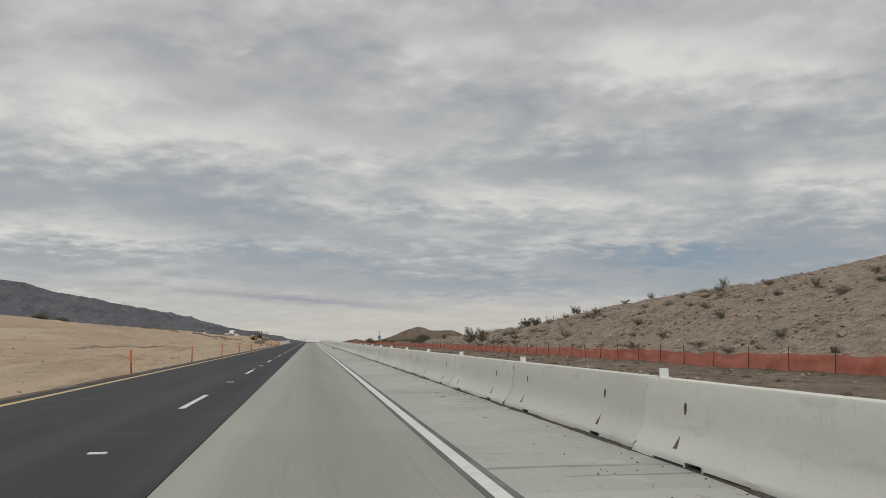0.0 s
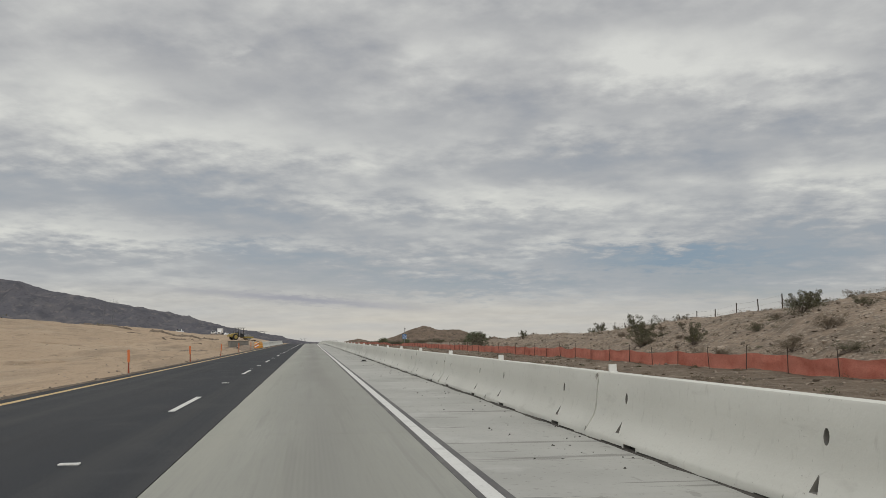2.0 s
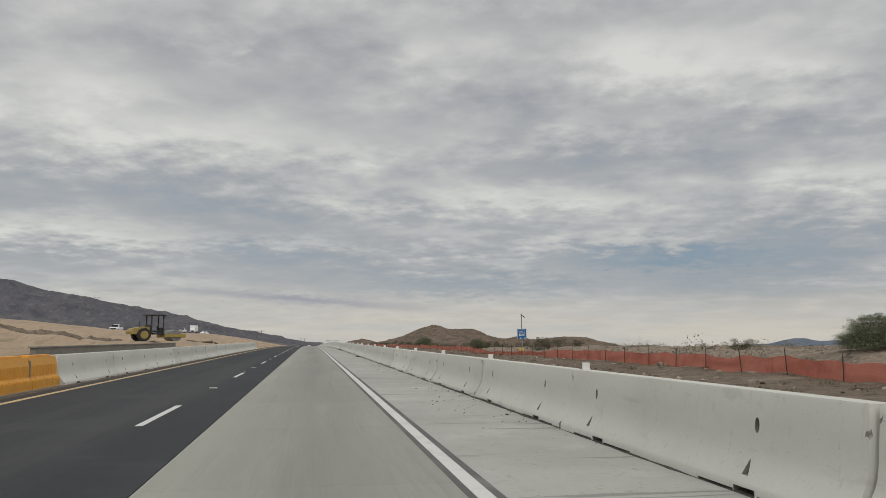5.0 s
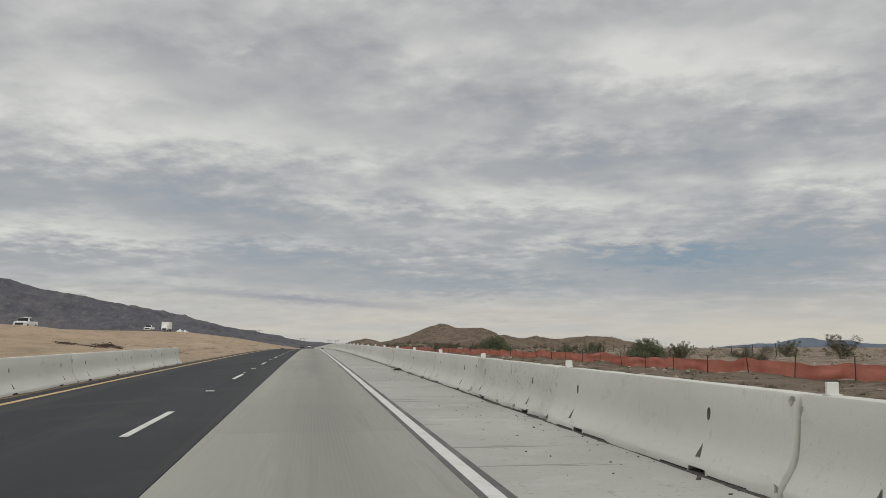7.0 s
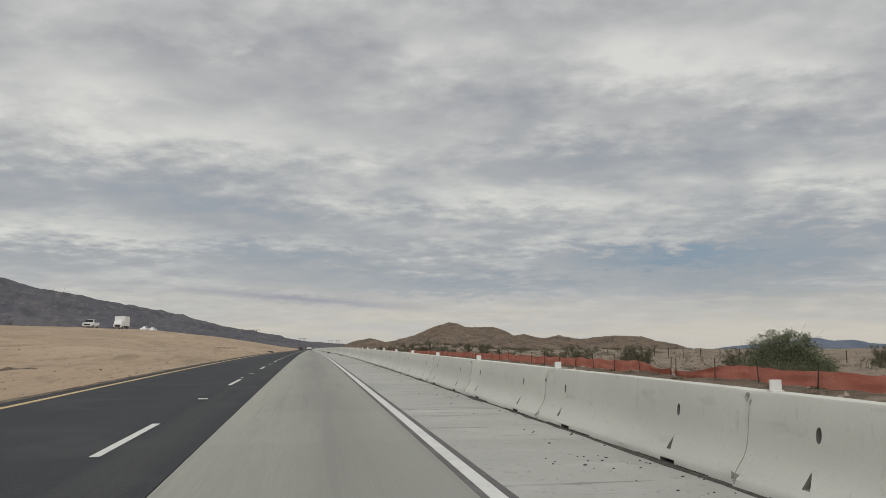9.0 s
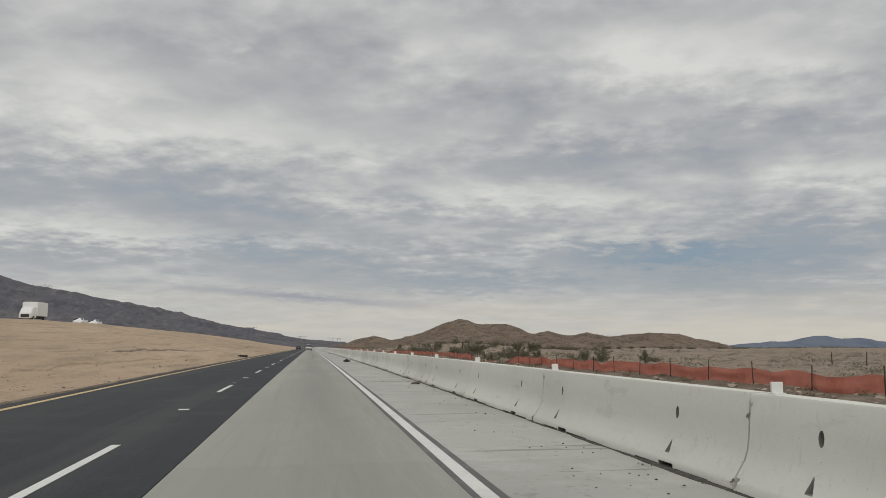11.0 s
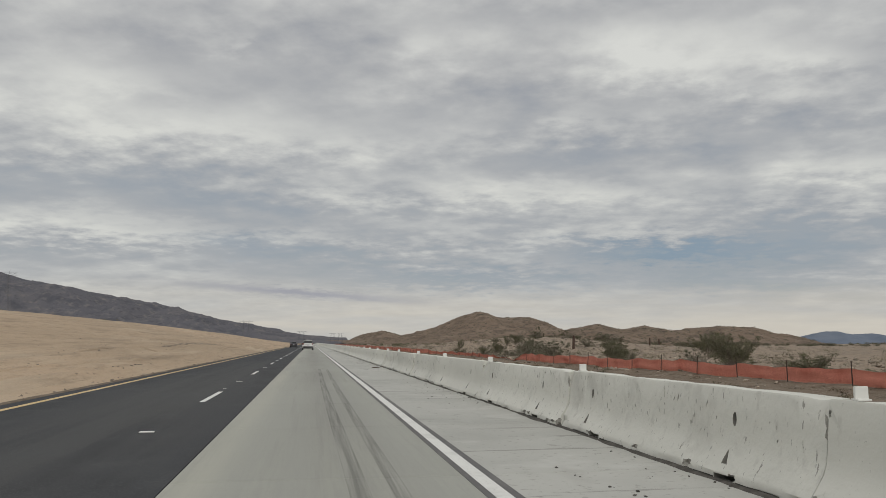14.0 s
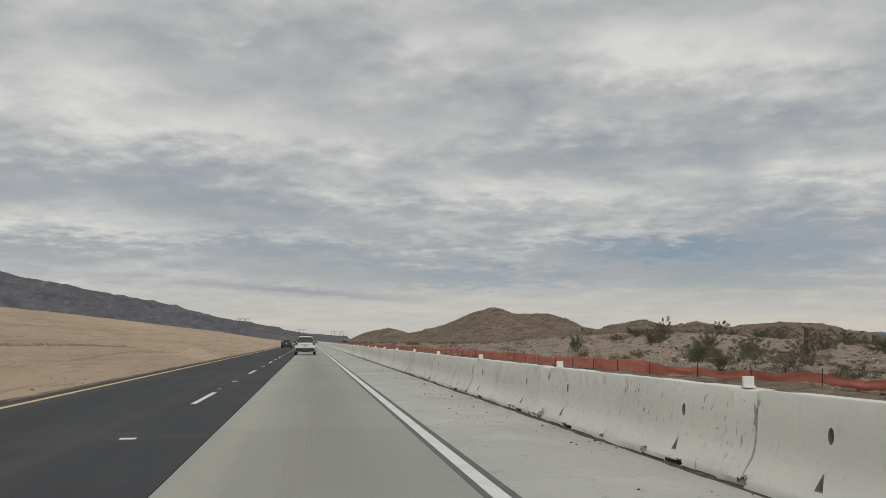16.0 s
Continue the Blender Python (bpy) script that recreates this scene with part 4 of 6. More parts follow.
# ---- vehicles ----
def loft(sections, closed_ends=True):
    """Skins a body from cross sections: (y, half width low, z low, half width belt, z belt, half width roof, z roof)."""
    bm = bmesh.new()
    rings = []
    for y, wl, zl, wb, zb, wr, zr in sections:
        zm = zl + (zb - zl) * 0.45
        rise = min(1, (zr - zb) * 3)
        half = [(wl * 0.9, zl), (wl, zl + 0.06), (wb * 0.985, zl + (zb - zl) * 0.2), (wb, zm), (wb * 0.99, zl + (zb - zl) * 0.8), (wb * 0.955, zb), (wr + (wb * 0.955 - wr) * 0.45, zb + (zr - zb) * 0.5), (wr, zr - 0.11 * rise), (wr * 0.93, zr - 0.045 * rise), (wr * 0.72, zr - 0.008 * rise)]
        ring = [bm.verts.new((x, y, z)) for x, z in half] + [bm.verts.new((0, y, zr + 0.012 * rise))] + [bm.verts.new((-x, y, z)) for x, z in half[::-1]]
        rings.append(ring)
    n = len(rings[0])
    for a, b in zip(rings, rings[1:]):
        for i in range(n):
            bm.faces.new((a[i], a[(i + 1) % n], b[(i + 1) % n], b[i]))
    bm.faces.new(rings[0])
    bm.faces.new(rings[-1][::-1])
    bmesh.ops.recalc_face_normals(bm, faces=bm.faces[:])
    es = [e for e in bm.edges if e.is_manifold and e.calc_face_angle(0) > 0.6]
    bmesh.ops.bevel(bm, geom=es, offset=0.025, segments=2, affect="EDGES", clamp_overlap=True)
    return bm


def panel(corners, thick=0.012):
    """A thin pane over its corners, pushed out along its normal."""
    bm = bmesh.new()
    c = [Vector(p) for p in corners]
    nrm = (c[1] - c[0]).cross(c[-1] - c[0]).normalized()
    lo = [bm.verts.new(p - nrm * thick) for p in c]
    hi = [bm.verts.new(p + nrm * thick) for p in c]
    bm.faces.new(hi)
    bm.faces.new(lo[::-1])
    for i in range(len(c)):
        bm.faces.new((lo[i], lo[(i + 1) % len(c)], hi[(i + 1) % len(c)], hi[i]))
    bmesh.ops.recalc_face_normals(bm, faces=bm.faces[:])
    return bm


def add_wheel(car, x, y, r, w=0.21):
    wheel = part("tyre", bmesh_wheel(r, w), M["rubber"], car, smooth=False)
    wheel.location = (x, y, r)
    rim = bmesh.new()
    s = 1 if x > 0 else -1
    add_tube(rim, (s * (w / 2 - 0.03), 0, 0), (s * (w / 2 + 0.006), 0, 0), r * 0.66, r * 0.60, 20)
    for k in range(5):
        a = 2 * math.pi * k / 5
        add_box(rim, (-0.02, -0.035, 0.03), (0.02, 0.035, r * 0.6), 0.0, Matrix.Translation((s * (w / 2 + 0.004), 0, 0)) @ Matrix.Rotation(a, 4, "X"))
    part("rim", rim, M["alloy"] if r < 0.5 else M["machine_yellow"], wheel)
    return wheel


def bmesh_wheel(r, w):
    bm = bmesh.new()
    prof = [(-w / 2, r * 0.6), (-w / 2, r * 0.92), (-w / 2 + 0.03, r), (w / 2 - 0.03, r), (w / 2, r * 0.92), (w / 2, r * 0.6)]
    n = 24
    rings = [[bm.verts.new((x, q * math.cos(2 * math.pi * i / n), q * math.sin(2 * math.pi * i / n))) for x, q in prof] for i in range(n)]
    for i in range(n):
        a, b = rings[i], rings[(i + 1) % n]
        for k in range(len(prof)):
            q = (k + 1) % len(prof)
            bm.faces.new((a[k], a[q], b[q], b[k]))
    bmesh.ops.recalc_face_normals(bm, faces=bm.faces[:])
    return bm


def plate_on(car, y, z):
    p = part("number_plate", box((-0.16, y - 0.012, z - 0.08), (0.16, y + 0.004, z + 0.08), 0.004), M["plate_white"], car, "white number plate")
    for i in range(3):
        part("bar", box((-0.12 + i * 0.085, y - 0.016, z - 0.03), (-0.05 + i * 0.085, y - 0.011, z + 0.03)), M["plate_ink"], p)


def crossover(m):
    """A small white crossover, seen from behind. Its tail is at y = 0 and it points along +y."""
    car = thing("crossover_car", m, label="white compact crossover with roof rails driving in the concrete lane", category="car")
    body = [(0.02, 0.74, 0.42, 0.84, 0.98, 0.80, 1.00), (0.10, 0.80, 0.34, 0.885, 1.00, 0.76, 1.08), (0.34, 0.82, 0.28, 0.89, 1.02, 0.61, 1.55), (0.60, 0.83, 0.26, 0.89, 1.02, 0.61, 1.61), (1.2, 0.84, 0.24, 0.89, 1.02, 0.63, 1.645),
            (2.1, 0.84, 0.24, 0.89, 1.01, 0.62, 1.62), (2.6, 0.84, 0.24, 0.89, 1.0, 0.60, 1.50), (3.2, 0.84, 0.24, 0.885, 0.98, 0.70, 1.06), (3.9, 0.80, 0.26, 0.86, 0.86, 0.68, 0.92), (4.25, 0.68, 0.32, 0.74, 0.70, 0.58, 0.76)]
    body = part("body", loft(body), M["car_white"], car, smooth=True)
    body.data.set_sharp_from_angle(angle=radians(40))
    part("rear_window", panel([(-0.70, 0.070, 1.10), (0.70, 0.070, 1.10), (0.75, 0.125, 1.22), (0.60, 0.262, 1.46), (0.50, 0.285, 1.50), (-0.50, 0.285, 1.50), (-0.60, 0.262, 1.46), (-0.75, 0.125, 1.22)]), M["glass"], car, "dark tinted rear window")
    part("spoiler", box((-0.56, 0.20, 1.535), (0.56, 0.60, 1.585), 0.02), M["car_white"], car)
    part("rear_bumper", box((-0.80, -0.05, 0.34), (0.80, 0.35, 0.62), 0.05), M["black_plastic"], car, "black plastic bumper")
    part("skid_plate", box((-0.30, -0.065, 0.30), (0.30, 0.0, 0.40), 0.02), M["black_plastic"], car)
    part("tailgate_trim", box((-0.40, 0.0, 0.90), (0.40, 0.04, 0.94), 0.008), M["alloy"], car)
    plate_on(car, 0.015, 0.80)
    for s in (-1, 1):
        part("tail_light", box((s * 0.72 - 0.10, 0.0, 0.86), (s * 0.72 + 0.10, 0.22, 1.10), 0.03, Matrix.Translation((s * 0.02, 0, 0))), M["red_lens"], car, "red tail light")
        part("mirror", box((s * 0.98 - 0.09, 2.62, 1.02), (s * 0.98 + 0.09, 2.74, 1.16), 0.03), M["black_plastic"], car)
        part("side_window", panel([(s * 0.885, 0.75, 1.06), (s * 0.885, 2.75, 1.05), (s * 0.675, 2.25, 1.50), (s * 0.675, 0.95, 1.50)], 0.02), M["glass"], car)
        part("roof_rail", add_tube(tube((s * 0.56, 0.55, 1.69), (s * 0.56, 2.0, 1.68), 0.02), (s * 0.56, 0.6, 1.60), (s * 0.56, 0.6, 1.70), 0.02), M["black_plastic"], car)
        for y in (0.78, 3.34):
            add_wheel(car, s * 0.80, y, 0.335)
    bars = bmesh.new()
    for y in (0.72, 1.7):
        add_box(bars, (-0.62, y - 0.03, 1.70), (0.62, y + 0.03, 1.735), 0.01)
    part("roof_bar", bars, M["black_plastic"], car)
    part("windscreen", panel([(-0.74, 3.12, 1.06), (0.74, 3.12, 1.06), (0.58, 2.52, 1.54), (-0.58, 2.52, 1.54)], 0.02), M["glass"], car)
    return car


def sedan(m, paint, label, group=""):
    car = thing("sedan_car", m, label=label, category="car", group=group)
    body = [(0.0, 0.70, 0.40, 0.80, 0.90, 0.70, 0.98), (0.12, 0.80, 0.30, 0.88, 0.96, 0.70, 1.04), (0.62, 0.84, 0.24, 0.90, 0.98, 0.66, 1.10), (1.25, 0.85, 0.22, 0.91, 0.98, 0.58, 1.40), (2.0, 0.85, 0.22, 0.91, 0.97, 0.58, 1.45),
            (2.6, 0.85, 0.22, 0.91, 0.96, 0.57, 1.38), (3.4, 0.85, 0.22, 0.90, 0.92, 0.68, 0.98), (4.2, 0.80, 0.24, 0.86, 0.78, 0.66, 0.84), (4.6, 0.66, 0.30, 0.72, 0.62, 0.55, 0.68)]
    body = part("body", loft(body), paint, car, smooth=True)
    body.data.set_sharp_from_angle(angle=radians(40))
    part("rear_window", panel([(-0.60, 0.66, 1.15), (0.60, 0.66, 1.15), (0.52, 1.19, 1.405), (-0.52, 1.19, 1.405)], 0.02), M["glass"], car)
    part("rear_bumper", box((-0.78, -0.05, 0.28), (0.78, 0.3, 0.50), 0.05), M["black_plastic"], car)
    plate_on(car, -0.005, 0.72)
    for s in (-1, 1):
        part("tail_light", box((s * 0.62 - 0.17, -0.02, 0.78), (s * 0.62 + 0.17, 0.16, 0.92), 0.03), M["red_lens"], car, "red tail light")
        part("mirror", box((s * 0.97 - 0.09, 2.78, 0.94), (s * 0.97 + 0.09, 2.90, 1.06), 0.03), M["black_plastic"], car)
        part("side_window", panel([(s * 0.885, 1.2, 1.02), (s * 0.885, 2.9, 1.0), (s * 0.63, 2.4, 1.34), (s * 0.63, 1.4, 1.34)], 0.03), M["glass"], car)
        for y in (0.85, 3.62):
            add_wheel(car, s * 0.80, y, 0.33)
    part("windscreen", panel([(-0.74, 3.3, 1.0), (0.74, 3.3, 1.0), (0.54, 2.56, 1.38), (-0.54, 2.56, 1.38)], 0.02), M["glass"], car)
    return car


def cargo_truck(m, box_len, label):
    """A cab with a white box body behind it, pointing along -y."""
    car = thing("box_truck", m, label=label, category="truck", group="traffic on the far carriageway")
    part("cargo_box", box((-1.15, 0.2, 0.85), (1.15, 0.2 + box_len, 3.1), 0.04), M["car_white"], car, "white cargo box")
    part("cab", loft([(-2.0, 0.85, 0.5, 0.9, 1.2, 0.75, 1.3), (-1.3, 0.98, 0.45, 1.0, 1.45, 0.82, 2.05), (-0.6, 1.0, 0.45, 1.0, 1.45, 0.85, 2.3), (0.1, 1.0, 0.5, 1.0, 1.45, 0.85, 2.3)]), M["car_white"], car)
    part("windscreen", panel([(0.72, -1.42, 1.5), (-0.72, -1.42, 1.5), (-0.70, -0.95, 2.1), (0.70, -0.95, 2.1)], 0.03), M["glass"], car)
    part("grille", box((-0.6, -2.06, 0.6), (0.6, -1.9, 1.1), 0.03), M["black_plastic"], car)
    part("chassis", box((-0.5, -1.6, 0.5), (0.5, 0.1 + box_len, 0.84), 0.02), M["black_plastic"], car)
    for s in (-1, 1):
        part("headlight", box((s * 0.7 - 0.12, -2.03, 0.85), (s * 0.7 + 0.12, -1.8, 1.02), 0.03), M["clear_lens"], car)
        for y in (-1.1, box_len - 0.9):
            add_wheel(car, s * 0.92, y, 0.42, 0.26)
    return car


def pickup(m, label):
    car = thing("pickup_truck", m, label=label, category="truck", group="traffic on the far carriageway")
    part("body", loft([(-2.7, 0.78, 0.5, 0.9, 0.95, 0.8, 1.05), (-2.3, 0.95, 0.42, 1.0, 1.1, 0.85, 1.18), (-1.2, 0.97, 0.40, 1.0, 1.15, 0.85, 1.22), (-0.55, 0.97, 0.40, 1.0, 1.18, 0.72, 1.80), (0.9, 0.97, 0.40, 1.0, 1.18, 0.72, 1.86),
                        (1.15, 0.97, 0.42, 1.0, 1.18, 0.85, 1.25), (2.9, 0.95, 0.5, 1.0, 1.16, 0.9, 1.22)]), M["car_white"], car)
    part("windscreen", panel([(0.78, -1.15, 1.25), (-0.78, -1.15, 1.25), (-0.66, -0.6, 1.74), (0.66, -0.6, 1.74)], 0.03), M["glass"], car)
    part("grille", box((-0.6, -2.74, 0.65), (0.6, -2.6, 0.98), 0.03), M["black_plastic"], car)
    for s in (-1, 1):
        part("side_window", panel([(s * 0.97, -0.6, 1.24), (s * 0.97, 0.85, 1.24), (s * 0.78, 0.8, 1.72), (s * 0.78, -0.35, 1.72)], 0.03), M["glass"], car)
        part("headlight", box((s * 0.76 - 0.12, -2.70, 0.82), (s * 0.76 + 0.12, -2.4, 0.98), 0.03), M["clear_lens"], car)
        for y in (-1.75, 1.85):
            add_wheel(car, s * 0.9, y, 0.40, 0.26)
    return car


crossover(on_road(-0.43, 554.3))
sedan(on_road(-4.05, 624), M["car_dark"], "dark grey sedan driving in the asphalt lane")


def far_side(x, y):
    return pose(x, y, ground_z(x, y))


pickup(far_side(-44, 345), "white work pickup on the far carriageway above the berm")
pickup(far_side(-44, 443), "white pickup truck on the far carriageway above the berm")
cargo_truck(far_side(-44, 468), 5.0, "white box truck on the far carriageway above the berm")
for y in (499, 510):
    c = sedan(far_side(-44, y) @ pose(0, 0, 0, 0, 0, 180), M["car_white"], "white car on the far carriageway above the berm", "traffic on the far carriageway")


# ---- along the median edge ----
def delineator(x, y, lean, turn):
    ob = thing("road_delineator", pose(x, y, road_z(y) - 0.02, lean, turn, 0), label="slim orange plastic delineator post at the road edge", category="delineator", group="delineators along the median edge")
    low = bmesh.new()
    add_tube(low, (0, 0, 0), (0, 0, 0.42), 0.032, 0.026, 10)
    part("lower_post", low, M["worn_orange"], ob, "scuffed dark lower post")
    up = bmesh.new()
    add_tube(up, (0, 0, 0.42), (0, 0, 0.86), 0.026, 0.028, 10)
    add_box(up, (-0.042, -0.008, 0.44), (0.042, 0.008, 0.87), 0.006)
    part("upper_post", up, M["orange_plastic"], ob, "bright orange upper post")
    part("base", tube((0, 0, 0), (0, 0, 0.03), 0.10, 0.08, 12), M["black_plastic"], ob)
    return ob


for k in range(-1, 9):
    delineator(-6.28, 30.3 + 14.88 * k, random.uniform(-3, 3), random.uniform(-3, 3))
stub = bmesh.new()
for a in range(5):
    q = a * 1.26
    add_tube(stub, (0, 0, 0), (0.13 * math.cos(q), 0.13 * math.sin(q), 0.10 + 0.04 * (a % 2)), 0.03, 0.018, 6)
obj("broken_delineator", stub, M["orange_plastic"])
tagged(bpy.data.objects["broken_delineator"], "snapped orange delineator stub lying in the sand", "delineator").matrix_world = pose(-8.3, 32.0, ground_z(-8.3, 32.0))


def crash_cushion(x, y):
    ob = thing("crash_cushion", pose(x, y, road_z(y) - 0.02), label="yellow plastic crash cushion before the barrier's end", category="crash cushion")
    for k in range(4):
        y0 = 0.35 + k * 2.1
        seg = bmesh.new()
        add_prism(seg, [(-0.30, 0.06), (0.30, 0.06), (0.30, 0.26), (0.21, 0.36), (0.21, 0.62), (0.16, 0.82), (-0.16, 0.82), (-0.21, 0.62), (-0.21, 0.36), (-0.30, 0.26)], y0, y0 + 2.02, 1)
        for j in range(9):
            yy = y0 + 0.12 + j * 0.215
            for s in (-1, 1):
                add_box(seg, (s * 0.255 - 0.055, yy, 0.10), (s * 0.255 + 0.055, yy + 0.06, 0.30), 0.008)
                add_box(seg, (s * 0.205 - 0.02, yy, 0.36), (s * 0.205 + 0.02, yy + 0.06, 0.62), 0.006)
        body = part("cushion_segment", seg, M["cushion"], ob)
        part("top_cap", box((-0.10, y0 + 0.2, 0.82), (0.10, y0 + 1.8, 0.86), 0.01), M["cushion"], body)
        part("joint_bracket", box((-0.23, y0 - 0.06, 0.10), (0.23, y0 - 0.005, 0.74), 0.01), M["steel"], ob)
    part("nose_panel", box((-0.30, -0.02, 0.05), (0.30, 0.28, 0.80), 0.05), M["cushion"], ob)
    for k in range(4):
        s = bmesh.new()
        add_box(s, (-0.29, -0.035, -0.05), (0.29, -0.022, 0.05), 0.0, Matrix.Translation((0, 0, 0.18 + k * 0.17)) @ Matrix.Rotation(radians(-28), 4, "Y"))
        part("stripe", s, M["sign_white"] if k % 2 else M["orange_plastic"], ob)
    part("skid_base", box((-0.36, 0.0, 0.0), (0.36, 8.7, 0.06), 0.01), M["steel"], ob)
    return ob


crash_cushion(-6.60, 164.1)


def culvert():
    ob = thing("culvert_headwall", label="grey cast concrete culvert headwall in the dug median", category="culvert")
    bm = bmesh.new()
    x0, x1 = -12.75, -12.45
    n, yc, r = 16, 202.0, 0.42
    zb, zt = -1.0, 0.80
    add_box(bm, (x0, 190.5, zb), (x1, yc - r, zt), 0.015)
    add_box(bm, (x0, yc + r, zb), (x1, 229.8, zt), 0.015)
    add_box(bm, (x0, yc - r + 0.002, 0.45), (x1, yc + r - 0.002, zt - 0.002), 0.0)
    for i in range(n):
        a0, a1 = math.pi * i / n, math.pi * (i + 1) / n
        y0, y1 = yc + r * math.cos(a0), yc + r * math.cos(a1)
        add_prism(bm, [(y0, r * math.sin(a0)), (y1, r * math.sin(a1)), (y1, 0.46), (y0, 0.46)], x0, x1, 0)
    part("wall", bm, M["old_concrete"], ob)
    pipe = bmesh.new()
    ring = [(yc + r * math.cos(2 * math.pi * i / 24), r * math.sin(2 * math.pi * i / 24)) for i in range(24)]
    add_prism(pipe, ring, -14.6, -12.7, 0, close=False)
    pipe.faces.new([v for v in pipe.verts if v.co.x < -14][:24])
    # pipe reuses the recess colour, with its inner shade painted in
    part("pipe", pipe, M["hollow"], ob, "dark corrugated pipe")
    part("coping", box((-12.82, 190.4, 0.80), (-12.40, 229.9, 0.88), 0.015), M["old_concrete"], ob)
    return ob


culvert()


def channelizer(x, y):
    ob = thing("channelizer_post", pose(x, y, ground_z(x, y)), label="short black and white channelizing post in the dirt", category="traffic cone")
    part("base", box((-0.22, -0.22, 0), (0.22, 0.22, 0.06), 0.02), M["rubber"], ob)
    part("shaft", tube((0, 0, 0.06), (0, 0, 0.58), 0.08, 0.05, 14), M["black_plastic"], ob)
    for z in (0.24, 0.44):
        part("band", tube((0, 0, z), (0, 0, z + 0.10), 0.084 - 0.055 * z, 0.079 - 0.055 * z, 14), M["sign_white"], ob, "white reflective band")
    return ob


channelizer(-10.2, 178.5)


def roller(x, y, z):
    """A soil compactor that points along +y: a steel drum in front, two tyres and a canopy behind."""
    ob = thing("road_roller", pose(x, y, z, 0, 0, -58) @ Matrix.Scale(0.86, 4), label="yellow soil compactor with drum and canopy, parked on fill", category="road roller")
    drum = part("drum", tube((-1.0, 2.3, 0.62), (1.0, 2.3, 0.62), 0.62, 0.62, 32), M["steel"], ob, "smooth steel drum")
    fr = bmesh.new()
    for s in (-1, 1):
        add_box(fr, (s * 1.14 - 0.07, 1.0, 0.42), (s * 1.14 + 0.07, 3.25, 0.78), 0.03)
    add_box(fr, (-1.2, 3.1, 0.40), (1.2, 3.3, 0.80), 0.03)
    add_box(fr, (-1.2, 1.0, 0.40), (1.2, 1.25, 0.85), 0.03)
    part("drum_frame", fr, M["machine_yellow"], ob)
    hood = bmesh.new()
    add_prism(hood, [(-2.5, 0.75), (-0.55, 0.75), (-0.55, 1.50), (-1.2, 1.56), (-2.3, 1.34), (-2.55, 1.05)], -0.75, 0.75, 0)
    part("engine_hood", hood, M["machine_yellow"], ob, "yellow engine hood")
    part("cab_back", box((-0.70, -0.52, 0.80), (0.70, -0.40, 1.75), 0.03), M["black_plastic"], ob)
    part("console", box((-0.55, 0.70, 0.88), (0.55, 0.98, 1.45), 0.04), M["black_plastic"], ob)
    part("platform", box((-0.85, -0.1, 0.72), (0.85, 1.05, 0.90), 0.02), M["black_plastic"], ob)
    for s in (-1, 1):
        w = add_wheel(ob, s * 0.82, -1.2, 0.70, 0.48)
        for yy in (-0.35, 0.95):
            part("canopy_post", box((s * 0.72 - 0.06, yy - 0.06, 0.85), (s * 0.72 + 0.06, yy + 0.06, 2.75), 0.01), M["black_plastic"], ob)
    part("canopy", box((-0.95, -0.75, 2.75), (0.95, 1.2, 2.86), 0.04), M["black_plastic"], ob, "dark canopy roof")
    part("seat", add_box(box((-0.28, -0.1, 0.95), (0.28, 0.4, 1.15), 0.05), (-0.28, -0.22, 1.1), (0.28, -0.08, 1.65), 0.05), M["black_plastic"], ob)
    part("steering_column", add_tube(tube((0, 0.85, 0.9), (0, 0.62, 1.45), 0.04), (0, 0.58, 1.44), (0, 0.66, 1.47), 0.2, 0.2, 16), M["black_plastic"], ob)
    part("exhaust", tube((0.35, -1.5, 1.5), (0.35, -1.5, 2.15), 0.05), M["black_plastic"], ob)
    return ob


roller(-14.4, 228.5, ground_z(-14.4, 228.5) + 0.02)


# ---- call box ----
def text_mesh(body, size, mat, parent, m):
    cu = bpy.data.curves.new("lettering", "FONT")
    cu.body, cu.size, cu.align_x, cu.align_y, cu.extrude, cu.offset = body, size, "CENTER", "CENTER", 0.003, 0.006
    tmp = new("tmp_text", cu)
    me = bpy.data.meshes.new_from_object(tmp.evaluated_get(bpy.context.evaluated_depsgraph_get()))
    bpy.data.objects.remove(tmp)
    me.materials.append(mat)
    return share("lettering", me, parent, m)


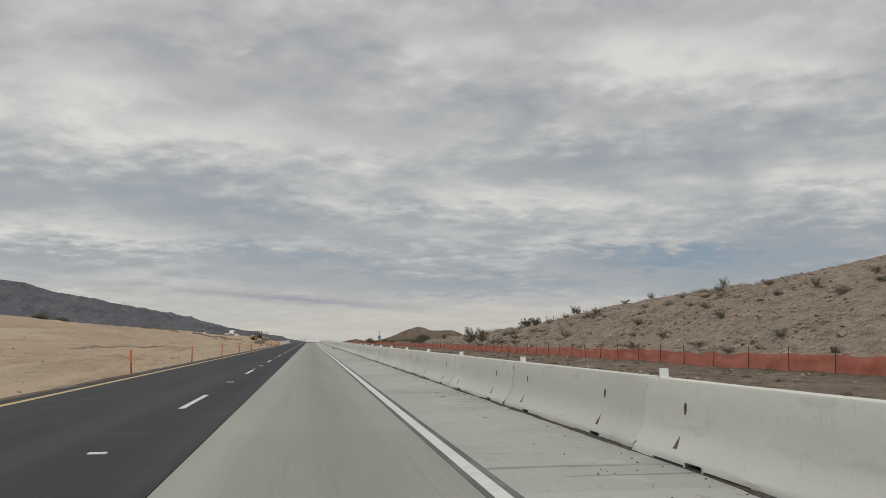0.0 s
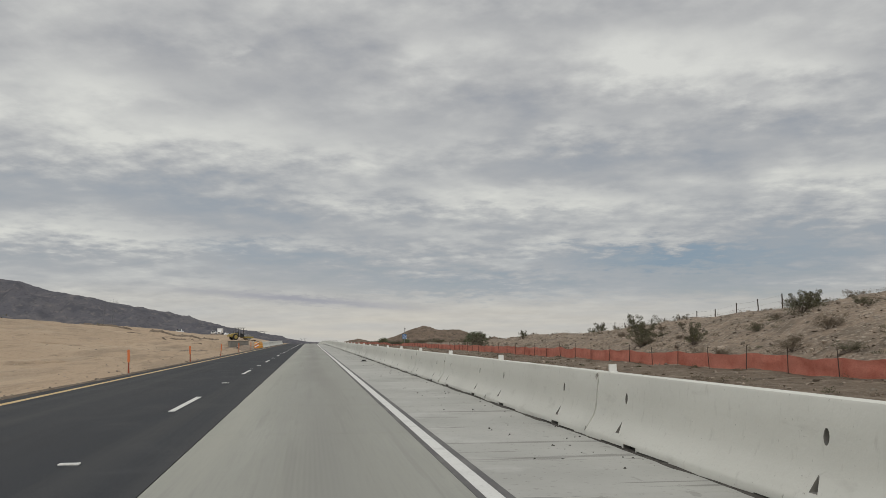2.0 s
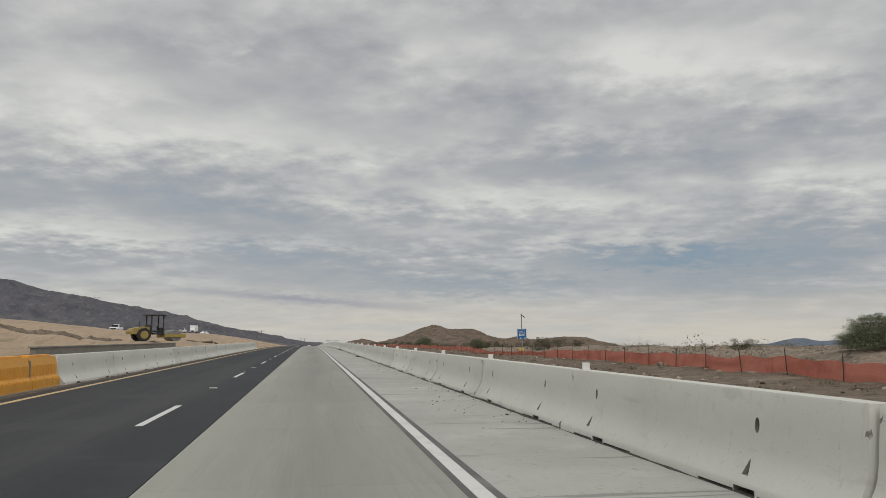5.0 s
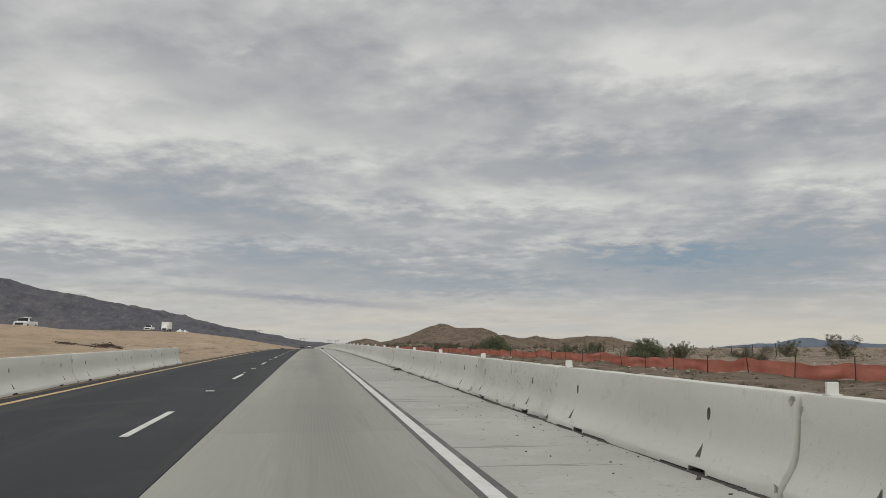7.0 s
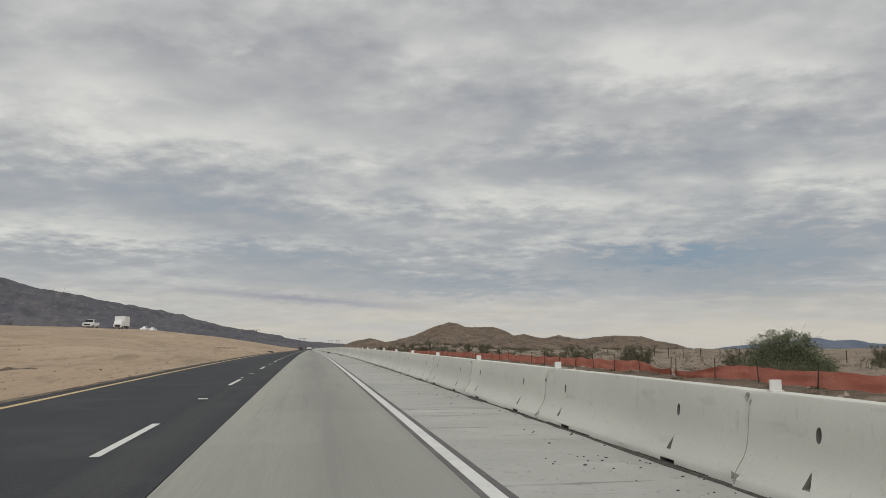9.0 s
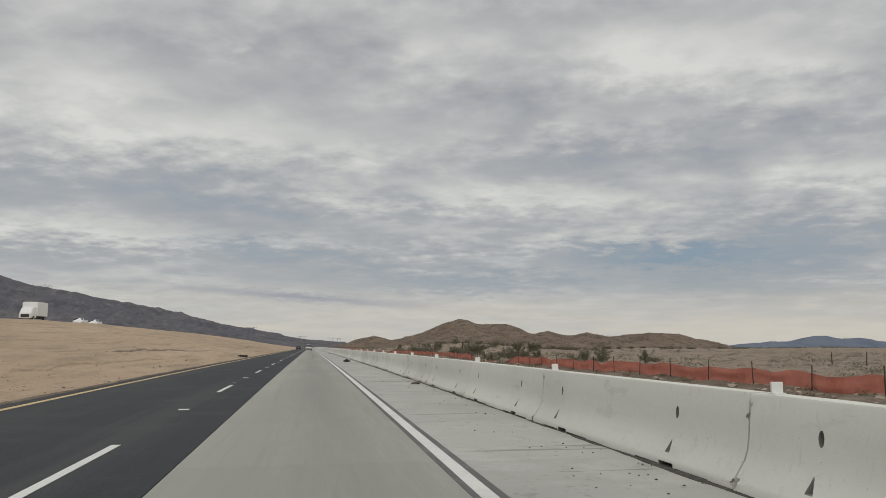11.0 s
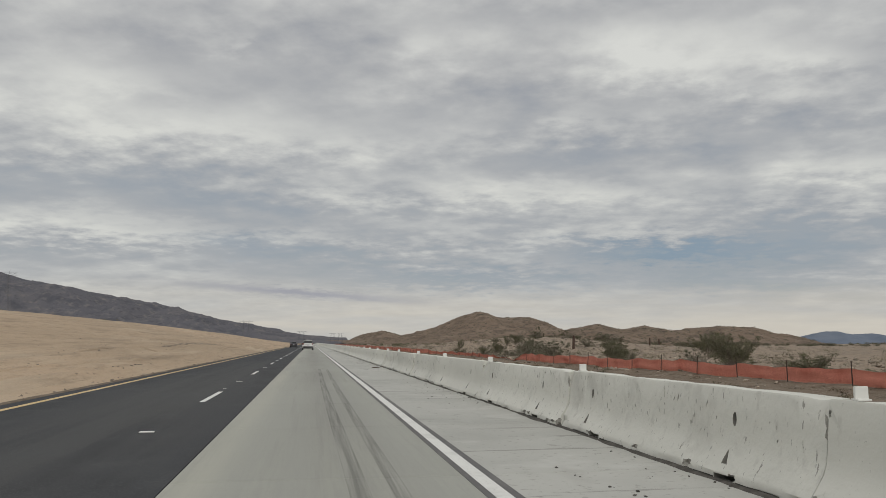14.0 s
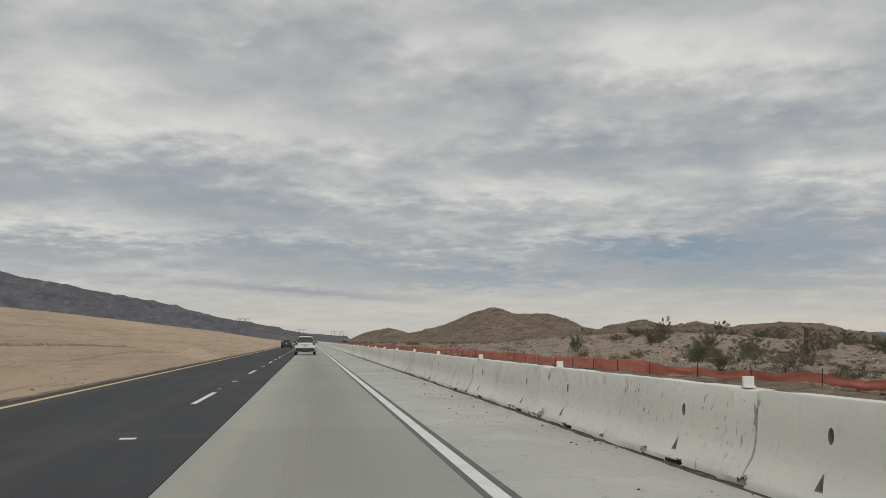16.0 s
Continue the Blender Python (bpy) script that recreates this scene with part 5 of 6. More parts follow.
def call_box(x, y):
    g = ground_z(x, y)
    ob = thing("call_box", pose(x, y, 0, 0, -1.2, -6), label="blue roadside emergency call box sign on a steel pole", category="call box")
    part("pole", tube((0, 0, g - 0.2), (0, 0, 3.42), 0.05, 0.045, 14), M["galvanised"], ob, "grey steel pole")
    arm = part("solar_panel", box((0.02, -0.16, 3.15), (0.40, 0.16, 3.19), 0.008, Matrix.Translation((0, 0, 0)) @ Matrix.Translation((0, 0, 3.36)) @ Matrix.Rotation(radians(38), 4, "Y") @ Matrix.Translation((0, 0, -3.18))), M["black_plastic"], ob, "dark tilted solar panel")
    part("antenna", tube((0, 0, 3.42), (0, 0, 3.52), 0.018, 0.012, 8), M["sign_white"], ob)
    sign = part("sign", box((-0.41, -0.075, 1.22), (0.41, -0.058, 2.12), 0.006), M["sign_white"], ob, "blue sign with white border")
    face = part("sign_face", box((-0.395, -0.081, 1.235), (0.395, -0.074, 2.105), 0.0), M["sign_blue"], sign)
    for body, z in (("CALL", 1.79), ("BOX", 1.56)):
        text_mesh(body, 0.25, M["sign_white"], sign, pose(0, -0.083, z, 90, 0, 0))
    for x0, x1, z0, z1 in ((-0.33, -0.06, 2.00, 2.035), (0.02, 0.31, 2.00, 2.035), (-0.20, -0.05, 1.26, 1.33), (0.20, 0.35, 1.26, 1.33)):
        part("bar", box((x0, -0.087, z0), (x1, -0.080, z1)), M["sign_white"], sign)
    b = part("phone_box", box((-0.30, -0.16, -0.06), (0.14, 0.16, 0.42), 0.03), M["box_yellow"], ob, "yellow phone cabinet")
    part("door_edge", box((-0.02, -0.175, -0.03), (0.01, -0.155, 0.39), 0.004), M["galvanised"], b)
    return ob


call_box(18.6, 219.4)


# ---- wire fence on the desert side ----
def wire_fence(x, y0, y1, dy=4.5):
    ob = thing("wire_fence", label="old wire fence with dark steel posts across the desert", category="fence")
    bm = bmesh.new()
    add_box(bm, (-0.03, -0.03, -0.3), (0.03, 0.03, 1.25))
    add_box(bm, (-0.038, -0.038, 1.21), (0.038, 0.038, 1.27))
    me = bpy.data.meshes.new("post")
    bm.to_mesh(me)
    bm.free()
    me.materials.append(M["steel_post"])
    pts = []
    y = y0
    while y < y1:
        pts.append((x + random.uniform(-0.1, 0.1), y))
        y += dy
    for a, b in pts:
        share("post", me, ob, pose(a, b, ground_z(a, b), random.uniform(-3, 3), random.uniform(-3, 3), 0))
    for h in (0.35, 0.75, 1.15):
        w = bmesh.new()
        for (a, b), (c, d) in zip(pts, pts[1:]):
            add_tube(w, (a, b, ground_z(a, b) + h), (c, d, ground_z(c, d) + h), 0.0035, 0.0035, 4)
        part("wire", w, M["steel_post"], ob)
    return ob


wire_fence(34.0, 110, 152, 3.3)
wire_fence(47.0, 286, 400)


def wooden_post(x, y, h, w):
    bm = bmesh.new()
    add_box(bm, (-w / 2, -w / 2, -0.3), (w / 2, w / 2, h), 0.02)
    ob = obj("wooden_post", bm, M["dark_wood"])
    ob.matrix_world = pose(x, y, ground_z(x, y), random.uniform(-2, 2), random.uniform(-2, 2), random.uniform(0, 60))
    return tagged(ob, "weathered dark square wooden post standing in the scrub", "post", "old wooden posts in the desert")


for x, y, h, w in ((40.4, 544.6, 2.1, 0.30), (52, 600, 1.2, 0.2), (60, 574, 1.3, 0.2), (66, 570, 1.2, 0.18), (58, 556, 1.3, 0.2)):
    wooden_post(x, y, h, w)


# ---- power line towers ----
def pylon(x, y, z, h, w):
    """A lattice portal: two tapered legs with braces and a long crossbeam."""
    ob = thing("power_pylon", pose(x, y, z, 0, 0, random.uniform(-12, 12)), label="grey steel lattice power line tower on the plain", category="pylon", group="power line towers")
    t = 0.09
    for s in (-1, 1):
        bm = bmesh.new()
        foot, top = s * w, s * w * 0.55
        for a, b in ((-1, -1), (1, -1), (1, 1), (-1, 1)):
            add_tube(bm, (foot + a * w * 0.25, b * w * 0.25, 0), (top + a * w * 0.1, b * w * 0.1, h * 0.92), t, t, 4)
        for k in range(6):
            f0, f1 = k / 6, (k + 1) / 6
            x0, x1 = foot + (top - foot) * f0, foot + (top - foot) * f1
            e0, e1 = w * (0.25 - 0.15 * f0), w * (0.25 - 0.15 * f1)
            for b in (-1, 1):
                add_tube(bm, (x0 - e0, b * e0, h * 0.92 * f0), (x1 + e1, b * e1, h * 0.92 * f1), t * 0.7, t * 0.7, 4)
        part("leg", bm, M["lattice"], ob)
        tip = bmesh.new()
        add_tube(tip, (top, 0, h * 0.90), (s * w * 0.75, 0, h), t, t * 0.6, 4)
        part("peak", tip, M["lattice"], ob)
    beam = bmesh.new()
    for dz in (0, h * 0.03):
        add_tube(beam, (-w * 1.5, 0, h * 0.92 + dz), (w * 1.5, 0, h * 0.92 + dz), t, t, 4)
    for k in range(12):
        a = -w * 1.5 + w * 3 * k / 12
        add_tube(beam, (a, 0, h * 0.92 + (k % 2) * h * 0.03), (a + w * 0.25, 0, h * 0.92 + ((k + 1) % 2) * h * 0.03), t * 0.7, t * 0.7, 4)
    part("crossbeam", beam, M["lattice"], ob)
    for a in (-w * 1.35, 0, w * 1.35):
        part("insulator", tube((a, 0, h * 0.92), (a, 0, h * 0.86), t * 0.9, t * 0.6, 5), M["lattice"], ob)
    return ob


for x, y, z, h, w in ((-82, 1490, -14.5, 30, 5.3), (-18, 2100, -19.5, 22, 6.6), (42, 2000, -18.5, 17, 4.6), (58, 2020, -18.5, 16.5, 4.2), (-257, 1150, -12, 65, 7.5)):
    pylon(x, y, z, h, w)


# ---- litter and scars on the road ----
def crumpled(name, m, size, label, category, seed, mat="scorched", sub=3):
    bm = bmesh.new()
    bmesh.ops.create_icosphere(bm, subdivisions=sub, radius=1.0)
    for v in bm.verts:
        p = v.co.copy()
        k = 0.75 + 0.55 * noise.noise(p * 1.6 + Vector((seed, 0, 0))) + 0.25 * noise.noise(p * 5 + Vector((0, seed, 0)))
        v.co = Vector((p.x * size[0], p.y * size[1], max(-0.12, p.z) * size[2])) * k
    low = min(v.co.z for v in bm.verts)
    for v in bm.verts:
        v.co.z -= low
    ob = obj(name, bm, M[mat])
    ob.matrix_world = m
    return tagged(ob, label, category, "litter on the road shoulder")


crumpled("tyre_scrap", on_road(2.72, 391.2, 0.0) @ pose(0, 0, 0, 0, 0, 20), (0.30, 0.22, 0.20), "crumpled black shredded tyre lying on the shoulder", "debris", 1.0)
crumpled("tyre_scrap", on_road(3.15, 391.0, 0.0) @ pose(0, 0, 0, 0, 0, 70), (0.16, 0.09, 0.05), "small pale torn rag beside the tyre scrap", "debris", 4.0, "rail")
crumpled("tyre_scrap", on_road(2.98, 104.2, 0.0), (0.17, 0.13, 0.10), "small dark shred of tyre on the shoulder", "debris", 2.0)
crumpled("tyre_scrap", on_road(3.45, 242.0, 0.0), (0.22, 0.14, 0.09), "flat dark shred of tyre against the barrier toe", "debris", 3.0)
crumpled("tyre_scrap", on_road(3.40, 205.8, 0.0), (0.24, 0.12, 0.06), "flat dark grey scrap against the barrier toe", "debris", 5.0)
crumpled("tyre_scrap", on_road(3.30, 356.4, 0.0), (0.20, 0.12, 0.07), "flat brown scrap against the barrier toe", "debris", 6.0, "bark")
crumpled("sand_clod", pose(-8.2, 464.5, ground_z(-8.2, 464.5)), (0.26, 0.17, 0.14), "dark clod of rubber in the sandy berm", "debris", 8.0)

st = bmesh.new()
add_tube(st, (-0.22, 0, 0.03), (0.10, 0.04, 0.03), 0.022, 0.018, 6)
add_tube(st, (0.10, 0.04, 0.03), (0.30, 0.14, 0.06), 0.018, 0.010, 6)
stick = obj("broken_stake", st, M["dark_wood"])
stick.matrix_world = on_road(3.15, 463.0)
tagged(stick, "broken dark wooden stake lying on the shoulder", "debris", "litter on the road shoulder")


def tyre_tread(x, y):
    """A long stiff strip of tread on its edge with a curled end."""
    bm = bmesh.new()
    path = [(0.75, 0.0), (0.4, 0.02), (0.0, 0.0), (-0.1, -0.02), (-0.22, 0.06), (-0.26, 0.2), (-0.16, 0.3)]
    path = [(-a, b) for a, b in path]
    rings = []
    for i, (a, b) in enumerate(path):
        h = 0.24 + 0.03 * math.sin(i * 2.1)
        rings.append([bm.verts.new(p) for p in ((a, b - 0.03, 0), (a, b + 0.03, 0), (a, b + 0.02, h), (a, b - 0.05, h + 0.01))])
    for p, q in zip(rings, rings[1:]):
        for k in range(4):
            bm.faces.new((p[k], p[(k + 1) % 4], q[(k + 1) % 4], q[k]))
    bm.faces.new(rings[0])
    bm.faces.new(rings[-1][::-1])
    bmesh.ops.recalc_face_normals(bm, faces=bm.faces[:])
    ob = obj("tyre_tread", bm, M["scorched"])
    ob.matrix_world = pose(x, y, ground_z(x, y) - 0.01, 0, 0, 12)
    return tagged(ob, "stiff black strip of tyre tread standing in the sand", "debris")


tyre_tread(-6.85, 421.5)


def brush_pile(x, y, size, count, seed):
    """A heap of cut brush and broken stakes lying on the sand."""
    rng = random.Random(seed)
    bm = bmesh.new()
    for k in range(count):
        a = rng.gauss(1.3, 0.7)
        r = size * rng.uniform(0.3, 1.0)
        cx, cy = rng.gauss(0, size * 0.35), rng.gauss(0, size * 0.45)
        z = 0.03 + 0.28 * size * rng.random() * math.exp(-(cx * cx + cy * cy) / (size * size * 0.3))
        dx, dy, dz = math.cos(a) * r * 0.5, math.sin(a) * r * 0.5, rng.uniform(-0.06, 0.06) * size
        gap = ground_z(x + cx, y + cy) - ground_z(x, y)
        s0, s1 = ground_z(x + cx - dx, y + cy - dy), ground_z(x + cx + dx, y + cy + dy)
        base = ground_z(x, y)
        add_tube(bm, (cx - dx, cy - dy, s0 - base + z - dz), (cx + dx, cy + dy, s1 - base + z + dz), rng.uniform(0.012, 0.035), 0.008, 5)
    ob = obj("brush_pile", bm, M["dark_wood" if seed % 2 else "straw"])
    ob.matrix_world = pose(x, y, ground_z(x, y))
    return tagged(ob, "heap of cut brown brush and broken stakes on sand", "debris", "brush heaps on the berm")


brush_pile(-14.0, 270.0, 1.5, 70, 1)
brush_pile(-10.0, 271.0, 1.3, 90, 2)
brush_pile(-16.2, 268.5, 0.9, 30, 3)

for x0, x1, y0, y1 in ((0.30, 0.48, 406, 462), (0.66, 0.80, 412, 461.5)):
    bm = bmesh.new()
    prev = None
    n = 60
    for j in range(n + 1):
        y = y0 + (y1 - y0) * j / n
        sway = 0.03 * math.sin((y - 402) / 9.0)
        w = 1.0 - 0.35 * abs(2 * j / n - 1) ** 3
        c, hw = (x0 + x1) / 2 + sway, (x1 - x0) / 2 * w
        row = [bm.verts.new((c - hw, y, road_z(y) + 0.0035)), bm.verts.new((c + hw, y, road_z(y) + 0.0035))]
        if prev:
            bm.faces.new((prev[0], prev[1], row[1], row[0]))
        prev = row
    s = obj("skid_mark", bm, M["scuff"])
    tagged(s, "dark curving tyre skid mark on the concrete lane", "skid mark", kind="structure")

RAILS = [o for o in bpy.data.objects if o.name.startswith("barrier_rail") and abs(o.matrix_world.translation.x - X_RAIL) < 0.1]
for y, z, mat, nm, sz in ((246.88, 0.695, "tan_paint", "paint_patch", 0.052), (30.6, 0.62, "red_paint", "paint_mark", 0.06)):
    rail = min(RAILS, key=lambda o: abs(o.matrix_world.translation.y - y))
    face = sorted((h, -x) for x, h in RAIL_OUT if x < -0.05)
    out = blend(z, face)
    lean = math.degrees(math.atan((blend(z - 0.05, face) - blend(z + 0.05, face)) / 0.1))
    bm = box((-0.004, -sz * 1.9, -sz * 0.9), (0.010, sz * 1.9, sz * 0.9), 0.002)
    p = obj(nm, bm, M[mat])
    p.matrix_world = rail.matrix_world @ pose(-out, y - rail.matrix_world.translation.y, z, 0, lean, 0) @ pose(0, 0, 0, 5, 0, 0)
    tagged(p, "square tan paint patch on the barrier face" if mat == "tan_paint" else "smudge of red paint on the barrier face", "paint")


# ---- desert plants ----
def leaf_soup(name, mat, centres, radii, count, size, rng, flat=0.6):
    """Many small leaves in clumps round the given centres, as one mesh."""
    c = np.array(centres, dtype=float)
    r = np.array(radii, dtype=float)
    pick = rng.integers(0, len(c), count)
    off = rng.normal(size=(count, 3))
    off *= (rng.random((count, 1)) ** 0.45) / np.maximum(np.linalg.norm(off, axis=1, keepdims=True), 1e-6)
    p = c[pick] + off * r[pick][:, None] * np.array((1, 1, 0.8))
    p[:, 2] = np.maximum(p[:, 2], 0.02)
    a = rng.normal(size=(count, 3))
    a[:, 2] = np.abs(a[:, 2]) * 0.8 + 0.2
    a /= np.linalg.norm(a, axis=1, keepdims=True)
    b = np.cross(a, rng.normal(size=(count, 3)))
    b /= np.maximum(np.linalg.norm(b, axis=1, keepdims=True), 1e-6)
    s = size * (0.6 + 0.8 * rng.random((count, 1)))
    v = np.stack([p - a * s, p + b * s * flat * 0.5, p + a * s, p - b * s * flat * 0.5], 1).reshape(-1, 3)
    f = np.arange(count * 4).reshape(-1, 4)
    me = bpy.data.meshes.new(name)
    me.from_pydata(v.tolist(), [], f.tolist())
    me.materials.append(mat)
    return me


def stem_mesh(ends, rng, r0):
    bm = bmesh.new()
    for e in ends:
        e = Vector(e)
        base = Vector((rng.normal() * 0.05, rng.normal() * 0.05, -0.08))
        mid = base.lerp(e, 0.5) + Vector((rng.normal() * 0.08, rng.normal() * 0.08, 0.06))
        add_tube(bm, base, mid, r0, r0 * 0.7, 5)
        add_tube(bm, mid, e, r0 * 0.7, r0 * 0.25, 5)
        for k in range(2):
            add_tube(bm, mid.lerp(e, 0.2 + 0.3 * k), e + Vector((rng.normal() * 0.16, rng.normal() * 0.16, rng.normal() * 0.08)), r0 * 0.4, r0 * 0.15, 4)
    me = bpy.data.meshes.new("stem")
    bm.to_mesh(me)
    bm.free()
    me.materials.append(M["bark"])
    return me


def make_bush(kind, seed):
    """Unit-high bush meshes: stems and foliage."""
    rng = np.random.default_rng(seed)

    def ring(n, r0, r1, h0, h1, power=1.0):
        return [(math.cos(a) * r, math.sin(a) * r, h) for a, r, h in zip(rng.random(n) * 6.28, r0 + r1 * rng.random(n) ** power, h0 + h1 * rng.random(n))]

    if kind == "creosote":
        ends = ring(22, 0.10, 0.65, 0.35, 0.66)
        inner = [(e[0] * k, e[1] * k, e[2] * k) for e in ends for k in (0.62, 0.82)]
        low = ring(9, 0.20, 0.50, 0.10, 0.22)
        rad = list(0.07 + 0.08 * rng.random(22)) + list(0.10 + 0.10 * rng.random(44)) + list(0.14 + 0.10 * rng.random(9))
        return stem_mesh(ends, rng, 0.010), leaf_soup("foliage", M["creosote"], ends + inner + low, rad, 7600, 0.023, rng)
    if kind == "verde":
        dome = []
        for i in range(130):
            a, u = rng.random() * 6.28, rng.random() ** 1.3
            r = 0.66 * math.sqrt(1 - (u * 0.90) ** 2) * (0.35 + 0.65 * rng.random() ** 0.5)
            dome.append((math.cos(a) * r, math.sin(a) * r, 0.08 + 0.60 * u))
        wisps = []
        for x, y, z in ring(70, 0.02, 0.50, 0.2, 0.8):
            wisps.append((x, y, 0.62 + 0.42 * z * (1 - (x * x + y * y) / 0.40)))
        return stem_mesh(dome[:30] + wisps, rng, 0.006), leaf_soup("foliage", M["verde"], dome * 4 + wisps, list(0.15 + 0.09 * rng.random(520)) + list(0.06 + 0.06 * rng.random(70)), 42000, 0.019, rng, 0.42)
    if kind == "thicket":
        cl = [(math.cos(a) * r, math.sin(a) * r, h * (1.05 - 0.6 * r)) for a, r, h in zip(rng.random(46) * 6.28, 0.78 * rng.random(46) ** 0.6, 0.10 + 0.68 * rng.random(46))]
        tips = ring(22, 0.1, 0.65, 0.6, 0.42)
        return stem_mesh(tips, rng, 0.010), leaf_soup("foliage", M["thicket"], cl + tips, list(0.10 + 0.09 * rng.random(46)) + list(0.05 + 0.05 * rng.random(22)), 8500, 0.024, rng, 0.4)
    if kind == "wand":
        ends = ring(16, 0.15, 0.70, 0.45, 0.58)
        tufts = ends + [(e[0] * 0.88, e[1] * 0.88, e[2] * 0.9) for e in ends]
        return stem_mesh(ends, rng, 0.007), leaf_soup("foliage", M["creosote"], tufts, list(0.045 + 0.06 * rng.random(32)), 2600, 0.026, rng, 0.5)
    n = 16
    ends = ring(n, 0.15, 0.70, 0.30, 0.5)
    cl = ends + [(e[0] * 0.6, e[1] * 0.6, e[2] * 0.6) for e in ends]
    return stem_mesh(ends, rng, 0.012), leaf_soup("foliage", M["dry" if kind == "dry" else "sage"], cl, list(0.14 + 0.12 * rng.random(2 * n)), 6500, 0.028, rng, 0.26)


BUSHES = {k: [make_bush(k, s + 10 * i) for i in range(3)] for k, s in (("creosote", 3), ("verde", 51), ("dry", 101), ("sage", 151), ("thicket", 201), ("wand", 251))}
WORDS = {"wand": ("spindly_shrub", "tall spindly desert shrub with bare stems and leaf tufts"), "creosote": ("creosote_bush", "open dark green creosote bush on stony ground"), "verde": ("palo_verde_bush", "dense feathery green desert tree behind the fence"),
         "thicket": ("dense_shrub", "dense rounded dark olive desert shrub on sandy ground"), "dry": ("dry_bush", "low dry brown desert bush on stony ground"), "sage": ("sage_bush", "low grey green brittle bush on stony ground")}
bush_count = [0]


def bush(kind, x, y, high, wide, z=None):
    bush_count[0] += 1
    nm, label = WORDS[kind]
    stems, leaves = BUSHES[kind][bush_count[0] % 3]
    g = ground_z(x, y) if z is None else z
    ob = thing(nm, pose(x, y, g - 0.03, 0, 0, random.uniform(0, 360)) @ Matrix.Diagonal((wide / 1.5, wide / 1.5, high, 1)), label=label, category="bush", group="desert bushes")
    share("stem", stems, ob)
    share("foliage", leaves, ob)
    return ob


# bushes on the first slope
for row in (("creosote", 46, 60.5, 1.3, 1.6), ("dry", 43.0, 66, 0.9, 1.2), ("dry", 39.0, 71.4, 1.2, 1.0), ("sage", 22.6, 87.0, 0.7, 1.8), ("creosote", 30.2, 89.1, 1.1, 1.4),
            ("dry", 21.2, 92.5, 0.7, 1.6), ("dry", 23.8, 93.6, 1.0, 1.6), ("creosote", 27.8, 101.6, 1.2, 2.4), ("creosote", 29.4, 103.0, 1.0, 1.8), ("creosote", 22.4, 104.2, 1.3, 1.6),
            ("dry", 36, 108, 1.0, 1.6), ("sage", 21.8, 110.5, 1.2, 2.0), ("creosote", 22.6, 112.2, 1.8, 2.4)):
    bush(*row)
# bushes where the slope runs out
for row in (("creosote", 36.0, 134, 1.6, 2.2), ("creosote", 30, 140, 1.1, 1.6), ("creosote", 41, 142, 1.4, 1.6), ("creosote", 36, 150, 1.0, 1.6), ("creosote", 40, 152, 0.8, 1.6),
            ("thicket", 20.0, 154, 1.5, 2.8), ("creosote", 25.7, 155.3, 1.0, 1.3), ("creosote", 44, 156, 1.5, 1.6), ("creosote", 38, 165, 1.2, 1.5), ("creosote", 23, 168, 2.0, 3.2),
            ("sage", 21, 168, 1.0, 1.8), ("verde", 25.6, 183, 1.6, 4.2), ("verde", -60, 193, 3.0, 6.0), ("sage", 26, 196, 0.9, 2.2)):
    bush(*row)
# bushes round the call box
for row in (("verde", -57.5, 200, 2.4, 5.0), ("dry", 23, 226, 0.8, 2.0), ("sage", 27.5, 231, 0.9, 2.4), ("thicket", 23.0, 229.5, 0.95, 2.6), ("thicket", 25.5, 231.5, 0.9, 2.6),
            ("sage", 19.8, 244, 1.2, 2.0), ("creosote", 30, 252, 1.4, 2.0)):
    bush(*row)
# bushes beside the gap in the hills
for row in (("thicket", 18.6, 262, 0.8, 1.8), ("creosote", 33, 262, 1.3, 1.8), ("verde", 24.3, 266, 1.7, 3.2), ("creosote", 28, 268, 1.3, 2.0), ("sage", 34, 270, 0.9, 2.4),
            ("thicket", 20.0, 271, 1.2, 2.2), ("thicket", 19.0, 276, 1.0, 2.0), ("thicket", 31, 276, 1.0, 2.4), ("thicket", 22.5, 281, 1.3, 2.2), ("creosote", 37.0, 287, 1.6, 2.2),
            ("thicket", 27, 288, 1.2, 2.6), ("sage", 17.5, 297, 1.3, 1.6)):
    bush(*row)
# bushes on the plain
for row in (("sage", 19.0, 302.5, 1.5, 1.6), ("creosote", 34.2, 303, 1.7, 2.2), ("verde", 22.1, 305.4, 2.4, 4.6), ("creosote", 32.6, 309, 1.5, 2.0), ("creosote", 26, 317, 1.4, 1.8),
            ("creosote", 40, 322, 1.6, 2.2), ("creosote", 23.8, 326, 1.7, 2.6), ("creosote", 21.3, 332.5, 1.8, 3.2), ("creosote", 26.8, 336, 1.6, 2.4), ("creosote", 22.2, 342.2, 1.5, 2.6)):
    bush(*row)
# bushes where the fence lies down
for row in (("creosote", 24, 403, 1.0, 1.6), ("creosote", 27.2, 409.0, 1.2, 1.4), ("sage", 33, 421, 1.0, 1.8), ("creosote", 22.1, 430.0, 1.35, 2.8), ("creosote", 28.6, 431.7, 1.2, 1.8),
            ("creosote", 36.4, 435.6, 1.3, 1.8), ("creosote", 29.0, 439.3, 1.3, 2.0), ("creosote", 21.0, 452, 1.0, 2.6), ("creosote", 23.5, 459, 1.2, 3.0), ("sage", 26, 464, 1.1, 2.6)):
    bush(*row)
